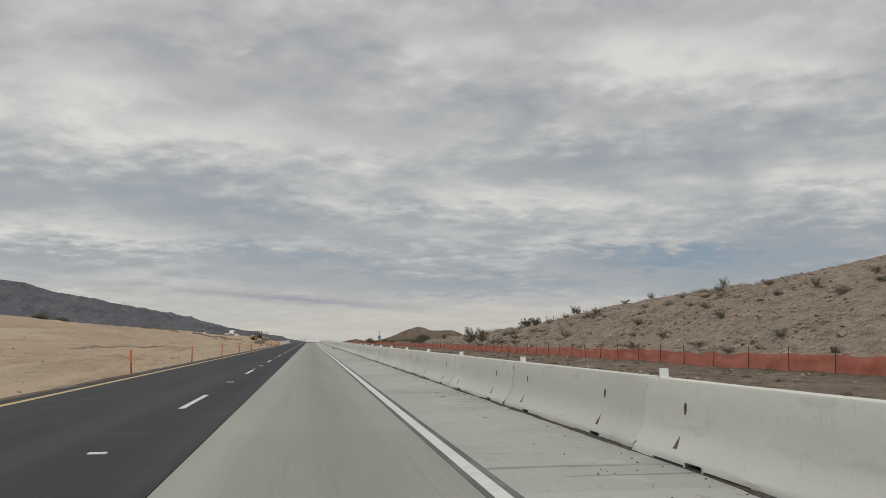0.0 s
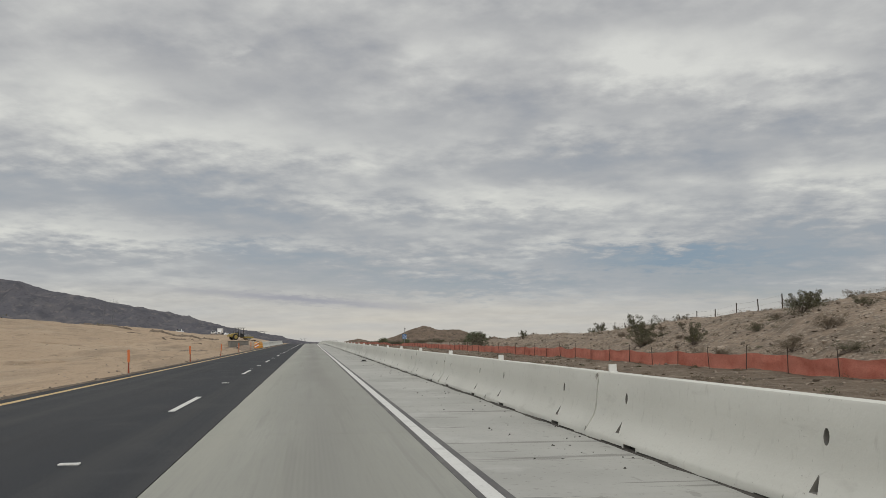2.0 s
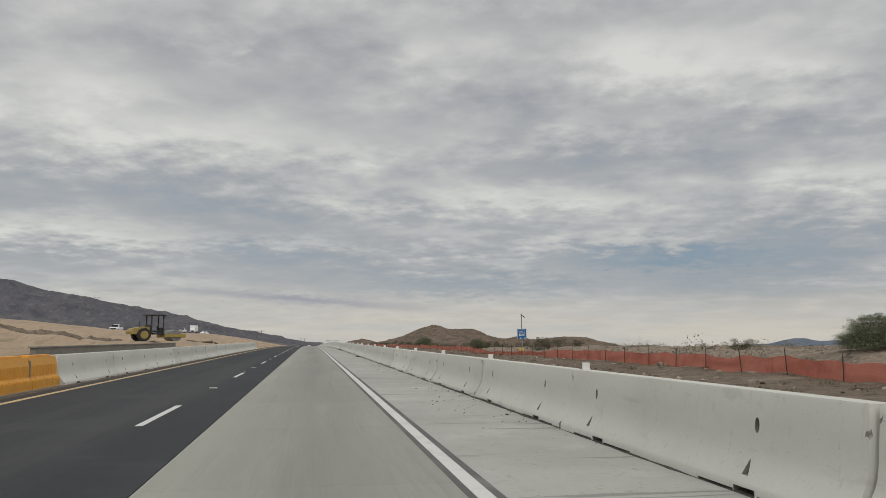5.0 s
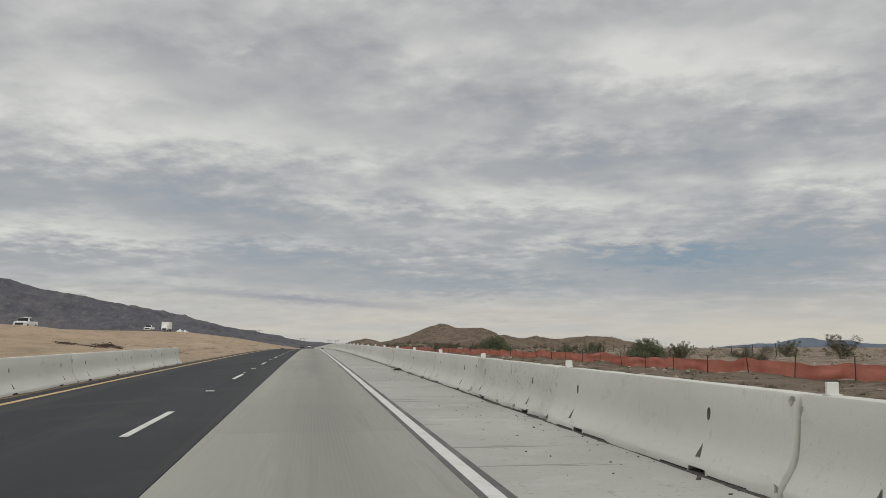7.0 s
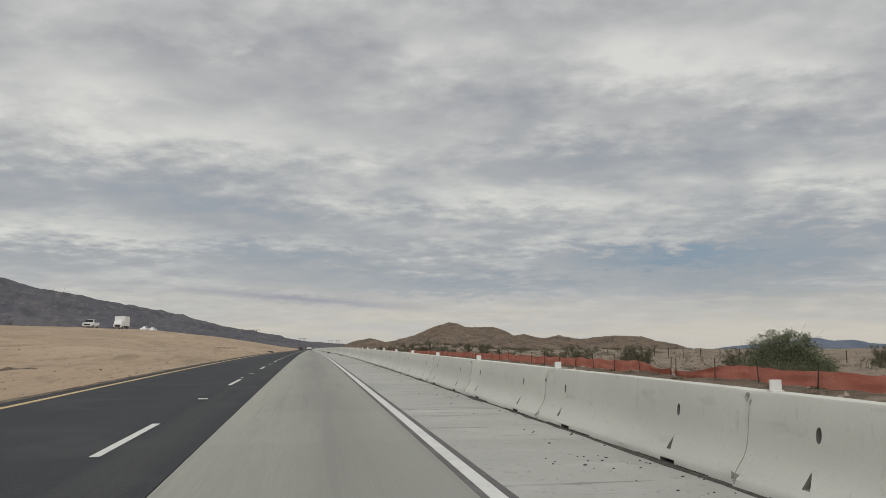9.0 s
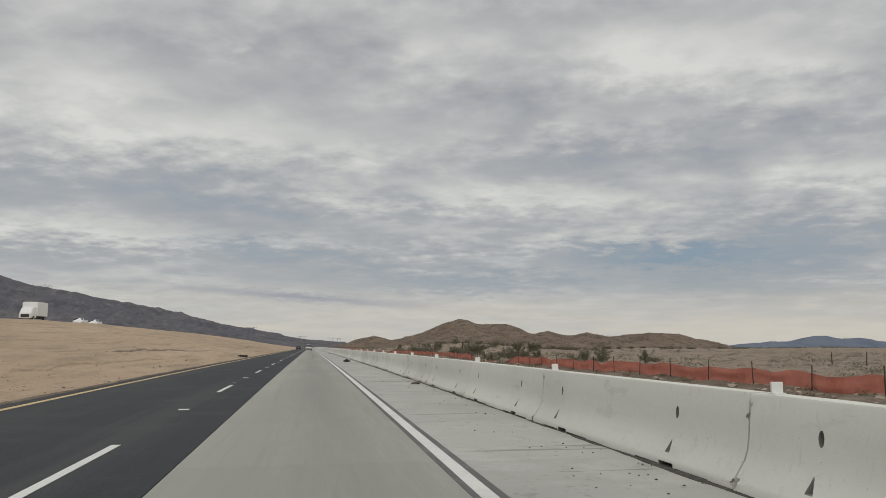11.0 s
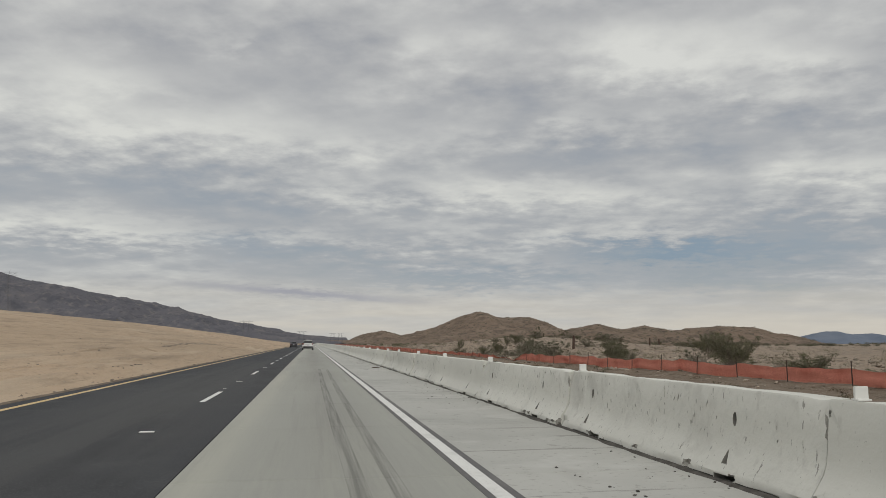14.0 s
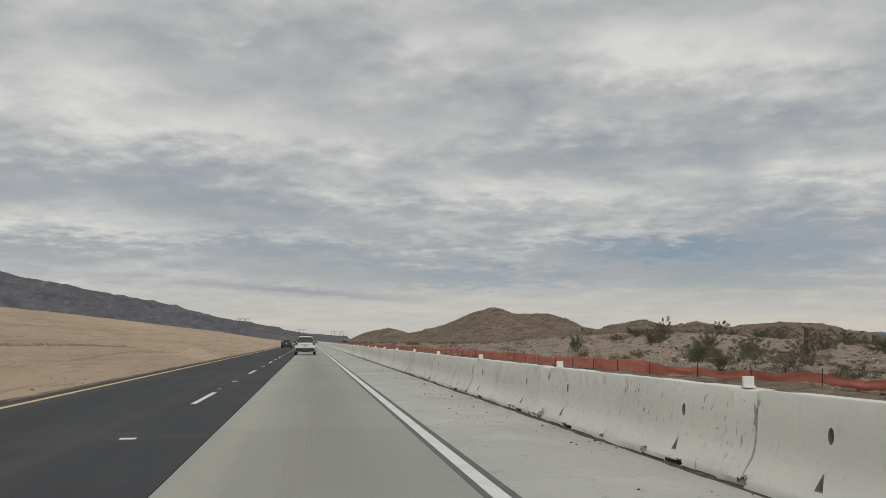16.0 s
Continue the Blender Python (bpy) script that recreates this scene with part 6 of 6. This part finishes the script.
# bushes before the mound
for row in (("creosote", 19.5, 472, 1.1, 2.4), ("creosote", 29.0, 476, 2.4, 3.4), ("thicket", 27.6, 479, 1.3, 2.6), ("creosote", 31.4, 480, 2.2, 3.0), ("thicket", 22.6, 497, 1.9, 3.0),
            ("thicket", 20.6, 501, 1.3, 2.6), ("sage", 30.6, 501, 1.3, 3.2), ("thicket", 22.0, 504, 1.6, 2.4), ("creosote", 32, 506, 1.7, 3.4), ("thicket", 24.0, 506.5, 1.1, 2.4),
            ("thicket", 25.4, 508.3, 1.5, 3.0)):
    bush(*row)
# bushes on the mound
for row in (("creosote", 48, 514, 2.8, 3.6), ("thicket", 28.3, 528, 1.2, 2.4), ("thicket", 30.6, 529.7, 1.7, 2.6), ("creosote", 55.7, 531, 2.6, 3.2), ("thicket", 29.3, 533.4, 1.7, 2.6),
            ("creosote", 25.6, 534, 1.6, 2.4), ("thicket", 26.8, 537, 1.3, 3.2), ("sage", 21.2, 537, 1.1, 1.6), ("thicket", 32.5, 540, 1.5, 2.4), ("creosote", 45, 541, 1.5, 4.0)):
    bush(*row)
# spindly shrubs that stand up against the sky
for row in (("wand", 45.2, 582.0, 2.2, 2.2), ("wand", 47.4, 571.7, 1.7, 3.2), ("wand", 33.1, 576.7, 1.7, 1.8), ("wand", 51.0, 560, 1.6, 2.4), ("wand", 46.0, 512, 2.0, 2.6)):
    bush(*row)
# thickets round the mound's foot and on the flat before it
for row in (("thicket", 26.3, 437.2, 1.5, 2.8), ("creosote", 27.6, 438.6, 1.4, 2.2), ("thicket", 28.4, 450.3, 1.0, 2.0), ("creosote", 26.4, 428.4, 1.1, 1.6), ("thicket", 56.0, 481.5, 1.5, 4.0),
            ("creosote", 59.5, 540.5, 2.2, 4.0), ("thicket", 43.0, 546.0, 1.7, 3.4), ("thicket", 51.0, 554.0, 1.6, 3.5), ("creosote", 21.5, 523.7, 1.2, 2.2), ("thicket", 20.7, 516.1, 0.8, 3.0),
            ("thicket", 22.8, 514.6, 0.8, 2.6), ("creosote", 30.4, 501.7, 1.6, 3.0), ("creosote", 31.3, 415.1, 1.2, 2.0), ("creosote", 31.7, 404.5, 1.2, 1.8), ("sage", 36.0, 412.0, 0.8, 1.8)):
    bush(*row)
# bushes behind the mound and across the median
for row in (("dry", 26, 545, 0.9, 1.5), ("dry", 22.6, 549, 1.0, 1.6), ("creosote", 35, 551, 1.7, 2.6), ("creosote", 24.8, 557, 1.6, 1.6), ("creosote", 33.6, 560, 1.7, 1.5),
            ("sage", -50, 560, 1.6, 5.0), ("sage", -52, 640, 2.0, 6.0)):
    bush(*row)


pick = random.Random(77)
for k in range(70):
    y = 16 + 112 * (k + pick.random()) / 70
    x = blend(y, FENCE_X) + 1.4 + 15 * pick.random() ** 1.5
    bush(pick.choice(("dry", "sage", "dry")), x, y, pick.uniform(0.35, 0.8), pick.uniform(0.7, 1.4))
for k in range(26):
    x = 33 + 62 * (k + pick.random()) / 26
    bush(pick.choice(("thicket", "thicket", "creosote", "sage")), x, 549 + 0.46 * x + pick.uniform(-5, 16), pick.uniform(0.8, 1.6), pick.uniform(2.0, 4.0))
for k in range(30):
    x = 60 + 200 * (k + pick.random()) / 30
    y = 560 + 0.9 * (x - 60) + pick.uniform(0, 90)
    bush(pick.choice(("thicket", "creosote", "sage")), x, y, pick.uniform(0.9, 1.8), pick.uniform(2.0, 4.4))


def scatter(name, label, mats, spots, blades, seed, category, leaf=0.042):
    """Countless low shrubs as one object: each a tuft of small blades."""
    rng = np.random.default_rng(seed)
    vs, fs, mi = [], [], []
    base = 0
    for x, y, z, h, w, k in spots:
        n = blades
        a = rng.random(n) * 6.283
        rr = w * 0.5 * rng.random(n) ** 0.6
        px, py = x + rr * np.cos(a), y + rr * np.sin(a)
        top = h * (0.35 + 0.65 * rng.random(n)) * (1 - 0.55 * (rr / (w * 0.5)) ** 2)
        pz = z + top * (0.25 + 0.7 * rng.random(n))
        p = np.stack([px, py, pz], 1)
        d = rng.normal(size=(n, 3))
        d[:, 2] = np.abs(d[:, 2]) + 0.3
        d /= np.linalg.norm(d, axis=1, keepdims=True)
        e = np.cross(d, rng.normal(size=(n, 3)))
        e /= np.maximum(np.linalg.norm(e, axis=1, keepdims=True), 1e-6)
        s = np.maximum(leaf * h, 0.02) * (0.7 + 0.8 * rng.random((n, 1)))
        v = np.stack([p - d * s, p + e * s * 0.4, p + d * s, p - e * s * 0.4], 1).reshape(-1, 3)
        v[:, 2] = np.maximum(v[:, 2], z - 0.05)
        vs.append(v)
        fs.append(np.arange(n * 4).reshape(-1, 4) + base)
        mi += [k] * n
        base += n * 4
    me = bpy.data.meshes.new(name)
    me.from_pydata(np.concatenate(vs).tolist(), [], np.concatenate(fs).tolist())
    for m in mats:
        me.materials.append(m)
    me.polygons.foreach_set("material_index", mi)
    return tagged(new(name, me), label, category, kind="stuff")


rng = random.Random(11)
spots = []
while len(spots) < 2000:
    x, y = rng.uniform(19.5, 66), rng.uniform(18, 185)
    if x < blend(y, FENCE_X) + 1.0 or noise.noise(Vector((x / 9, y / 9, 0))) < rng.uniform(-0.5, 0.3):
        continue
    h = rng.choice((0.2, 0.25, 0.3, 0.35, 0.45, 0.6)) * rng.uniform(0.8, 1.2)
    spots.append((x, y, ground_z(x, y) - 0.03, h, h * rng.uniform(1.6, 2.8), rng.choice((0, 0, 0, 0, 1, 1, 2))))
while len(spots) < 3600:
    y = 185 + 560 * rng.random() ** 0.9
    x = blend(y, FENCE_X) + 1.5 + 110 * rng.random() ** 1.5
    if noise.noise(Vector((x / 12, y / 12, 4))) < rng.uniform(-0.5, 0.25):
        continue
    h = rng.choice((0.25, 0.35, 0.45, 0.6, 0.9, 1.2)) * rng.uniform(0.8, 1.2)
    spots.append((x, y, ground_z(x, y) - 0.03, h, h * rng.uniform(1.4, 2.4), rng.choice((0, 1, 1, 2, 2))))
for k in range(900):
    y = rng.uniform(300, 620)
    x = blend(y, FENCE_X) + 1.2 + 42 * rng.random() ** 1.2
    h = rng.uniform(0.15, 0.5)
    spots.append((x, y, ground_z(x, y) - 0.03, h, h * rng.uniform(1.4, 2.4), rng.choice((0, 1, 2, 2))))
for k in range(700):
    y = rng.uniform(8, 560)
    x = rng.uniform(8, blend(y, FENCE_X) + 0.3)
    h = rng.uniform(0.12, 0.3)
    spots.append((x, y, ground_z(x, y) - 0.02, h, h * rng.uniform(1.5, 3), rng.choice((0, 0, 1))))
scatter("low_scrub", "low dry scrub scattered over the desert slope", [M["dry"], M["sage"], M["creosote"]], spots, 150, 5, "scrub")
spots = []
while len(spots) < 1500:
    x, y = rng.uniform(20, 520), rng.uniform(745, 1180)
    h = rng.uniform(0.7, 2.0)
    z = ground_z(x, y)
    if 116 < x < 290 and 778 < y < 902:
        z = max(z, LAND["scrub_hill"](x, y))
        h *= 0.6
    if 30 < x < 300 and 1045 < y < 1170:
        z = max(z, LAND["desert_hill"](x, y))
        h *= 0.75
    spots.append((x, y, z - 0.05, h, h * rng.uniform(1.2, 2.2), rng.choice((0, 1, 1, 2, 2))))
for k in range(900):
    if k % 2:
        x, y, name = rng.uniform(122, 278), rng.uniform(782, 842), "scrub_hill"
    else:
        x, y, name = rng.uniform(40, 290), rng.uniform(1060, 1166), "desert_hill"
    z = LAND[name](x, y)
    if z > ground_z(x, y):
        h = rng.uniform(0.4, 0.9) * (1.0 if k % 2 else 1.5)
        spots.append((x, y, z - 0.05, h, h * rng.uniform(1.3, 2.2), rng.choice((1, 2, 2))))
for k in range(260):
    x, y = rng.uniform(-120, -42), rng.uniform(60, 800)
    h = rng.uniform(0.4, 1.3)
    spots.append((x, y, ground_z(x, y) - 0.05, h, h * 2, rng.choice((0, 1, 2))))
scatter("far_scrub", "sparse dark scrub on the far plain and hills", [M["dry"], M["sage"], M["creosote"]], spots, 34, 6, "scrub", 0.14)


# ---- stones and clods ----
def stones(name, label, spots, mat, seed):
    rng = np.random.default_rng(seed)
    bm = bmesh.new()
    bmesh.ops.create_icosphere(bm, subdivisions=1, radius=1.0)
    v0 = np.array([v.co for v in bm.verts])
    f0 = np.array([[v.index for v in f.verts] for f in bm.faces])
    bm.free()
    vs, fs = [], []
    for i, (x, y, z, s) in enumerate(spots):
        v = v0 * (1 + 0.35 * rng.normal(size=(len(v0), 1))) * s * np.array((1, 0.6 + 0.7 * rng.random(), 0.45 + 0.4 * rng.random()))
        vs.append(v + np.array((x, y, z)))
        fs.append(f0 + i * len(v0))
    me = bpy.data.meshes.new(name)
    me.from_pydata(np.concatenate(vs).tolist(), [], np.concatenate(fs).tolist())
    me.materials.append(mat)
    return tagged(new(name, me), label, "stones", kind="stuff")


spots = []
for k in range(13000):
    y = rng.uniform(15, 620) if k % 2 else rng.uniform(15, 170)
    x = blend(y, FENCE_X) + 0.5 + 45 * rng.random() ** 1.6
    spots.append((x, y, ground_z(x, y), rng.uniform(0.035, 0.13) * (2.0 if rng.random() < 0.08 else 1)))
for k in range(1800):
    y = rng.uniform(470, 610)
    x = blend(y, FENCE_X) + 2.0 + 40 * rng.random() ** 1.2
    spots.append((x, y, ground_z(x, y), rng.uniform(0.08, 0.22) * (1.7 if rng.random() < 0.08 else 1)))
stones("desert_stones", "pale stones strewn over the desert slope", spots, M["rock"], 21)
pale = []
spots = []
for k in range(2600):
    y = rng.uniform(5, 560)
    x = rng.uniform(5.0, blend(y, FENCE_X) + 0.4)
    spots.append((x, y, ground_z(x, y), rng.uniform(0.03, 0.10)))
for k in range(4200):
    y = rng.uniform(5, 560)
    x = rng.uniform(7.0, blend(y, FENCE_X) + 0.4)
    if noise.noise(Vector((x / 3, y / 8, 2))) > -0.05:
        pale.append((x, y, ground_z(x, y), rng.uniform(0.035, 0.12) * (1.8 if rng.random() < 0.10 else 1)))
stones("soil_clods", "brown clods of turned soil behind the barrier", spots, M["turned_soil"], 22)
spots = []
for k in range(5200):
    y = rng.uniform(5, 600)
    x = -6.5 - 14 * rng.random() ** 2.0
    spots.append((x, y, ground_z(x, y), rng.uniform(0.012, 0.05) * (1.8 if rng.random() < 0.04 else 1)))
stones("verge_stones", "pale broken stones in the soil behind the barrier", pale, M["rock"], 27)
stones("sand_pebbles", "small pebbles strewn over the graded sand", spots, M["rock"], 23)
spots = []
for k in range(6500):
    y = rng.uniform(0, 545)
    if noise.noise(Vector((y / 9, 0, 3))) < rng.uniform(-0.35, 0.35):
        continue
    x = 3.58 - 1.2 * rng.random() ** 3
    spots.append((x, y, road_z(y), rng.uniform(0.005, 0.017) * (1.7 if rng.random() < 0.05 else 1)))
stones("shoulder_grit", "dark grit and gravel along the barrier toe", spots, M["grit"], 24)

# drifts of dark grit against the barrier toe
toe = bmesh.new()
prev = None
for j in range(2600):
    y = 0.22 * j - 6
    w = max(0.0, 0.015 + 0.10 * noise.noise(Vector((y * 0.45, 3, 9))) + 0.05 * noise.noise(Vector((y * 1.9, 0, 2))))
    z = road_z(y)
    row = [toe.verts.new(p) for p in ((3.585 - w - 0.012, y, z - 0.004), (3.585 - w * 0.5, y, z + 0.006 + w * 0.14), (3.64, y, z + 0.012 + w * 0.2))]
    if prev:
        for k in range(2):
            toe.faces.new((prev[k], prev[k + 1], row[k + 1], row[k]))
    prev = row
bmesh.ops.recalc_face_normals(toe, faces=toe.faces[:])
tagged(obj("toe_grit", toe, M["grit"], smooth=True), "dark drifts of grit against the barrier toe", "dirt", kind="structure")

# dark crumbling lip of soil along the asphalt
lip = bmesh.new()
prev = None
for j in range(2300):
    y = -10 + j * 0.45
    w = 0.14 + 0.09 * noise.noise(Vector((y * 0.21, 0, 9))) + 0.05 * noise.noise(Vector((y * 1.9, 0, 2)))
    z = road_z(y)
    row = [lip.verts.new(p) for p in ((-6.10, y, z + 0.003), (-6.16, y, z + 0.012 + 0.008 * noise.noise(Vector((y, 1, 1)))), (-6.2 - w * 0.6, y, z + 0.02 + 0.02 * noise.noise(Vector((y * 0.7, 5, 1)))), (-6.3 - w, y, ground_z(-6.3 - w, y) - 0.03))]
    if prev:
        for k in range(3):
            lip.faces.new((prev[k], prev[k + 1], row[k + 1], row[k]))
    prev = row
bmesh.ops.recalc_face_normals(lip, faces=lip.faces[:])
tagged(obj("soil_lip", lip, M["turned_soil"], smooth=True), "dark crumbling lip of soil beside the asphalt", "ground", kind="structure")


# ---- windrows of dug earth on the median berm ----
def windrow(points, wide, high, mat, seed, label):
    """A crumbling ridge of loose earth along a line of (x, y), with a hollow on its road side."""
    bm = bmesh.new()
    prev = None
    n = 0
    pts = [Vector(p) for p in points]
    whole = sum((b - a).length for a, b in zip(pts, pts[1:]))
    for a, b in zip(pts, pts[1:]):
        steps = max(2, int((b - a).length / 0.22))
        for j in range(steps):
            p = a.lerp(b, j / steps)
            d = (b - a).normalized()
            side = Vector((-d.y, d.x))
            s = n * 0.22
            n += 1
            k = max(0.3, 0.75 + 0.6 * noise.noise(Vector((s * 0.6, seed, 0))) + 0.35 * noise.noise(Vector((s * 2.3, seed, 5))))
            k *= step(0, 1.2, s) * step(whole, whole - 1.2, s)
            p = p + side * (0.35 * noise.noise(Vector((s * 0.35, seed, 9))))
            ring = []
            for u, h in ((-1.0, -0.06), (-0.55, 0.55), (-0.1, 1.0), (0.3, 0.8), (0.65, 0.25), (1.0, -0.06)):
                q = p + side * u * wide * (0.5 + 0.6 * max(0.0, k))
                ring.append(bm.verts.new((q.x, q.y, ground_z(q.x, q.y) + (h * max(0.0, k) * high if h > 0 else h))))
            if prev:
                for i in range(5):
                    bm.faces.new((prev[i], prev[i + 1], ring[i + 1], ring[i]))
            prev = ring
    bmesh.ops.recalc_face_normals(bm, faces=bm.faces[:])
    return tagged(obj("soil_windrow", bm, M[mat], smooth=True), label, "soil ridge", kind="structure")


# trench lines: their shade is put into the dark soil colour of these ridges
DUG = "narrow ridge of dug earth with a trench's shade in its dark colour"
windrow([(-19.8, 172.4), (-17.2, 169.6), (-14.3, 166.4)], 0.24, 0.26, "turned_soil", 1.0, DUG)
windrow([(-43.5, 219.0), (-41.0, 221.0), (-38.0, 224.0), (-34.8, 227.2)], 0.38, 0.42, "turned_soil", 2.0, DUG)
windrow([(-34.2, 218.0), (-33.2, 220.0), (-31.8, 222.4)], 0.26, 0.28, "turned_soil", 3.0, DUG)
windrow([(-13.4, 153.0), (-12.2, 153.6), (-10.6, 154.2)], 0.14, 0.12, "turned_soil", 4.0, DUG)
LOOSE = "low loose windrow of sandy earth along the graded berm"
windrow([(-33.0, 233.0), (-30.0, 236.0), (-25.0, 238.5), (-19.5, 241.0)], 0.9, 0.5, "turned_soil", 5.0, "broad dark windrow of dug earth beside the culvert")
windrow([(-10.6, 294.0), (-10.2, 299.5), (-9.9, 302.6)], 0.16, 0.10, "turned_soil", 6.0, DUG)
windrow([(-12.9, 300.0), (-12.7, 307.0), (-12.5, 316.0), (-11.6, 332.0), (-11.0, 347.0)], 0.20, 0.08, "sand", 7.0, LOOSE)
for i, (x, y, long) in enumerate(((-9.4, 18, 30), (-12.8, 40, 34), (-10.4, 66, 28), (-14.5, 92, 30), (-9.6, 112, 20), (-13.5, 268, 22), (-10.4, 362, 26), (-13.8, 392, 30), (-9.8, 436, 34), (-12.4, 470, 18), (-13.2, 500, 46), (-10.2, 520, 40), (-17.5, 505, 30))):
    windrow([(x, y), (x - 0.5, y + long * 0.4), (x + 0.9, y + long)], 0.16 + 0.03 * (i % 3), 0.09 + 0.02 * (i % 4), "desert" if i % 3 == 1 else "sand", 10.0 + i, LOOSE)


# ---- concrete slabs of the lane and the shoulder ----
SLAB = 4.57


def slab_mesh(name, x0, x1, mat):
    bm = bmesh.new()
    add_box(bm, (x0, 0.0, -0.10), (x1, SLAB - 0.012, 0.0))
    top = [e for e in bm.edges if all(v.co.z > -0.01 for v in e.verts)]
    bmesh.ops.bevel(bm, geom=top, offset=0.006, segments=1, affect="EDGES")
    me = bpy.data.meshes.new(name)
    bm.to_mesh(me)
    bm.free()
    me.materials.append(mat)
    return me


LANE_SLAB = slab_mesh("slab", X_EDGE, 1.664, M["slab"])
SHOULDER_SLAB = slab_mesh("slab", 1.672, 4.75, M["shoulder"])
for k in range(-8, 125):
    y = k * SLAB + 1.9
    share("slab", LANE_SLAB, lane, on_road(0, y + SLAB / 2) @ pose(0, -SLAB / 2, 0))
    share("slab", SHOULDER_SLAB, shoulder, on_road(0, y + SLAB / 2) @ pose(0, -SLAB / 2, -0.003))
far_lane = strip("far_slabs", X_EDGE, 1.664, 125 * SLAB + 1.9, ROAD_END, 0.0, 0.1, M["slab"])
far_lane.parent = lane
tagged(far_lane, kind="stuff")
far_shoulder = strip("far_slabs", 1.672, 4.75, 125 * SLAB + 1.9, ROAD_END, -0.003, 0.1, M["shoulder"])
far_shoulder.parent = shoulder
tagged(far_shoulder, kind="stuff")
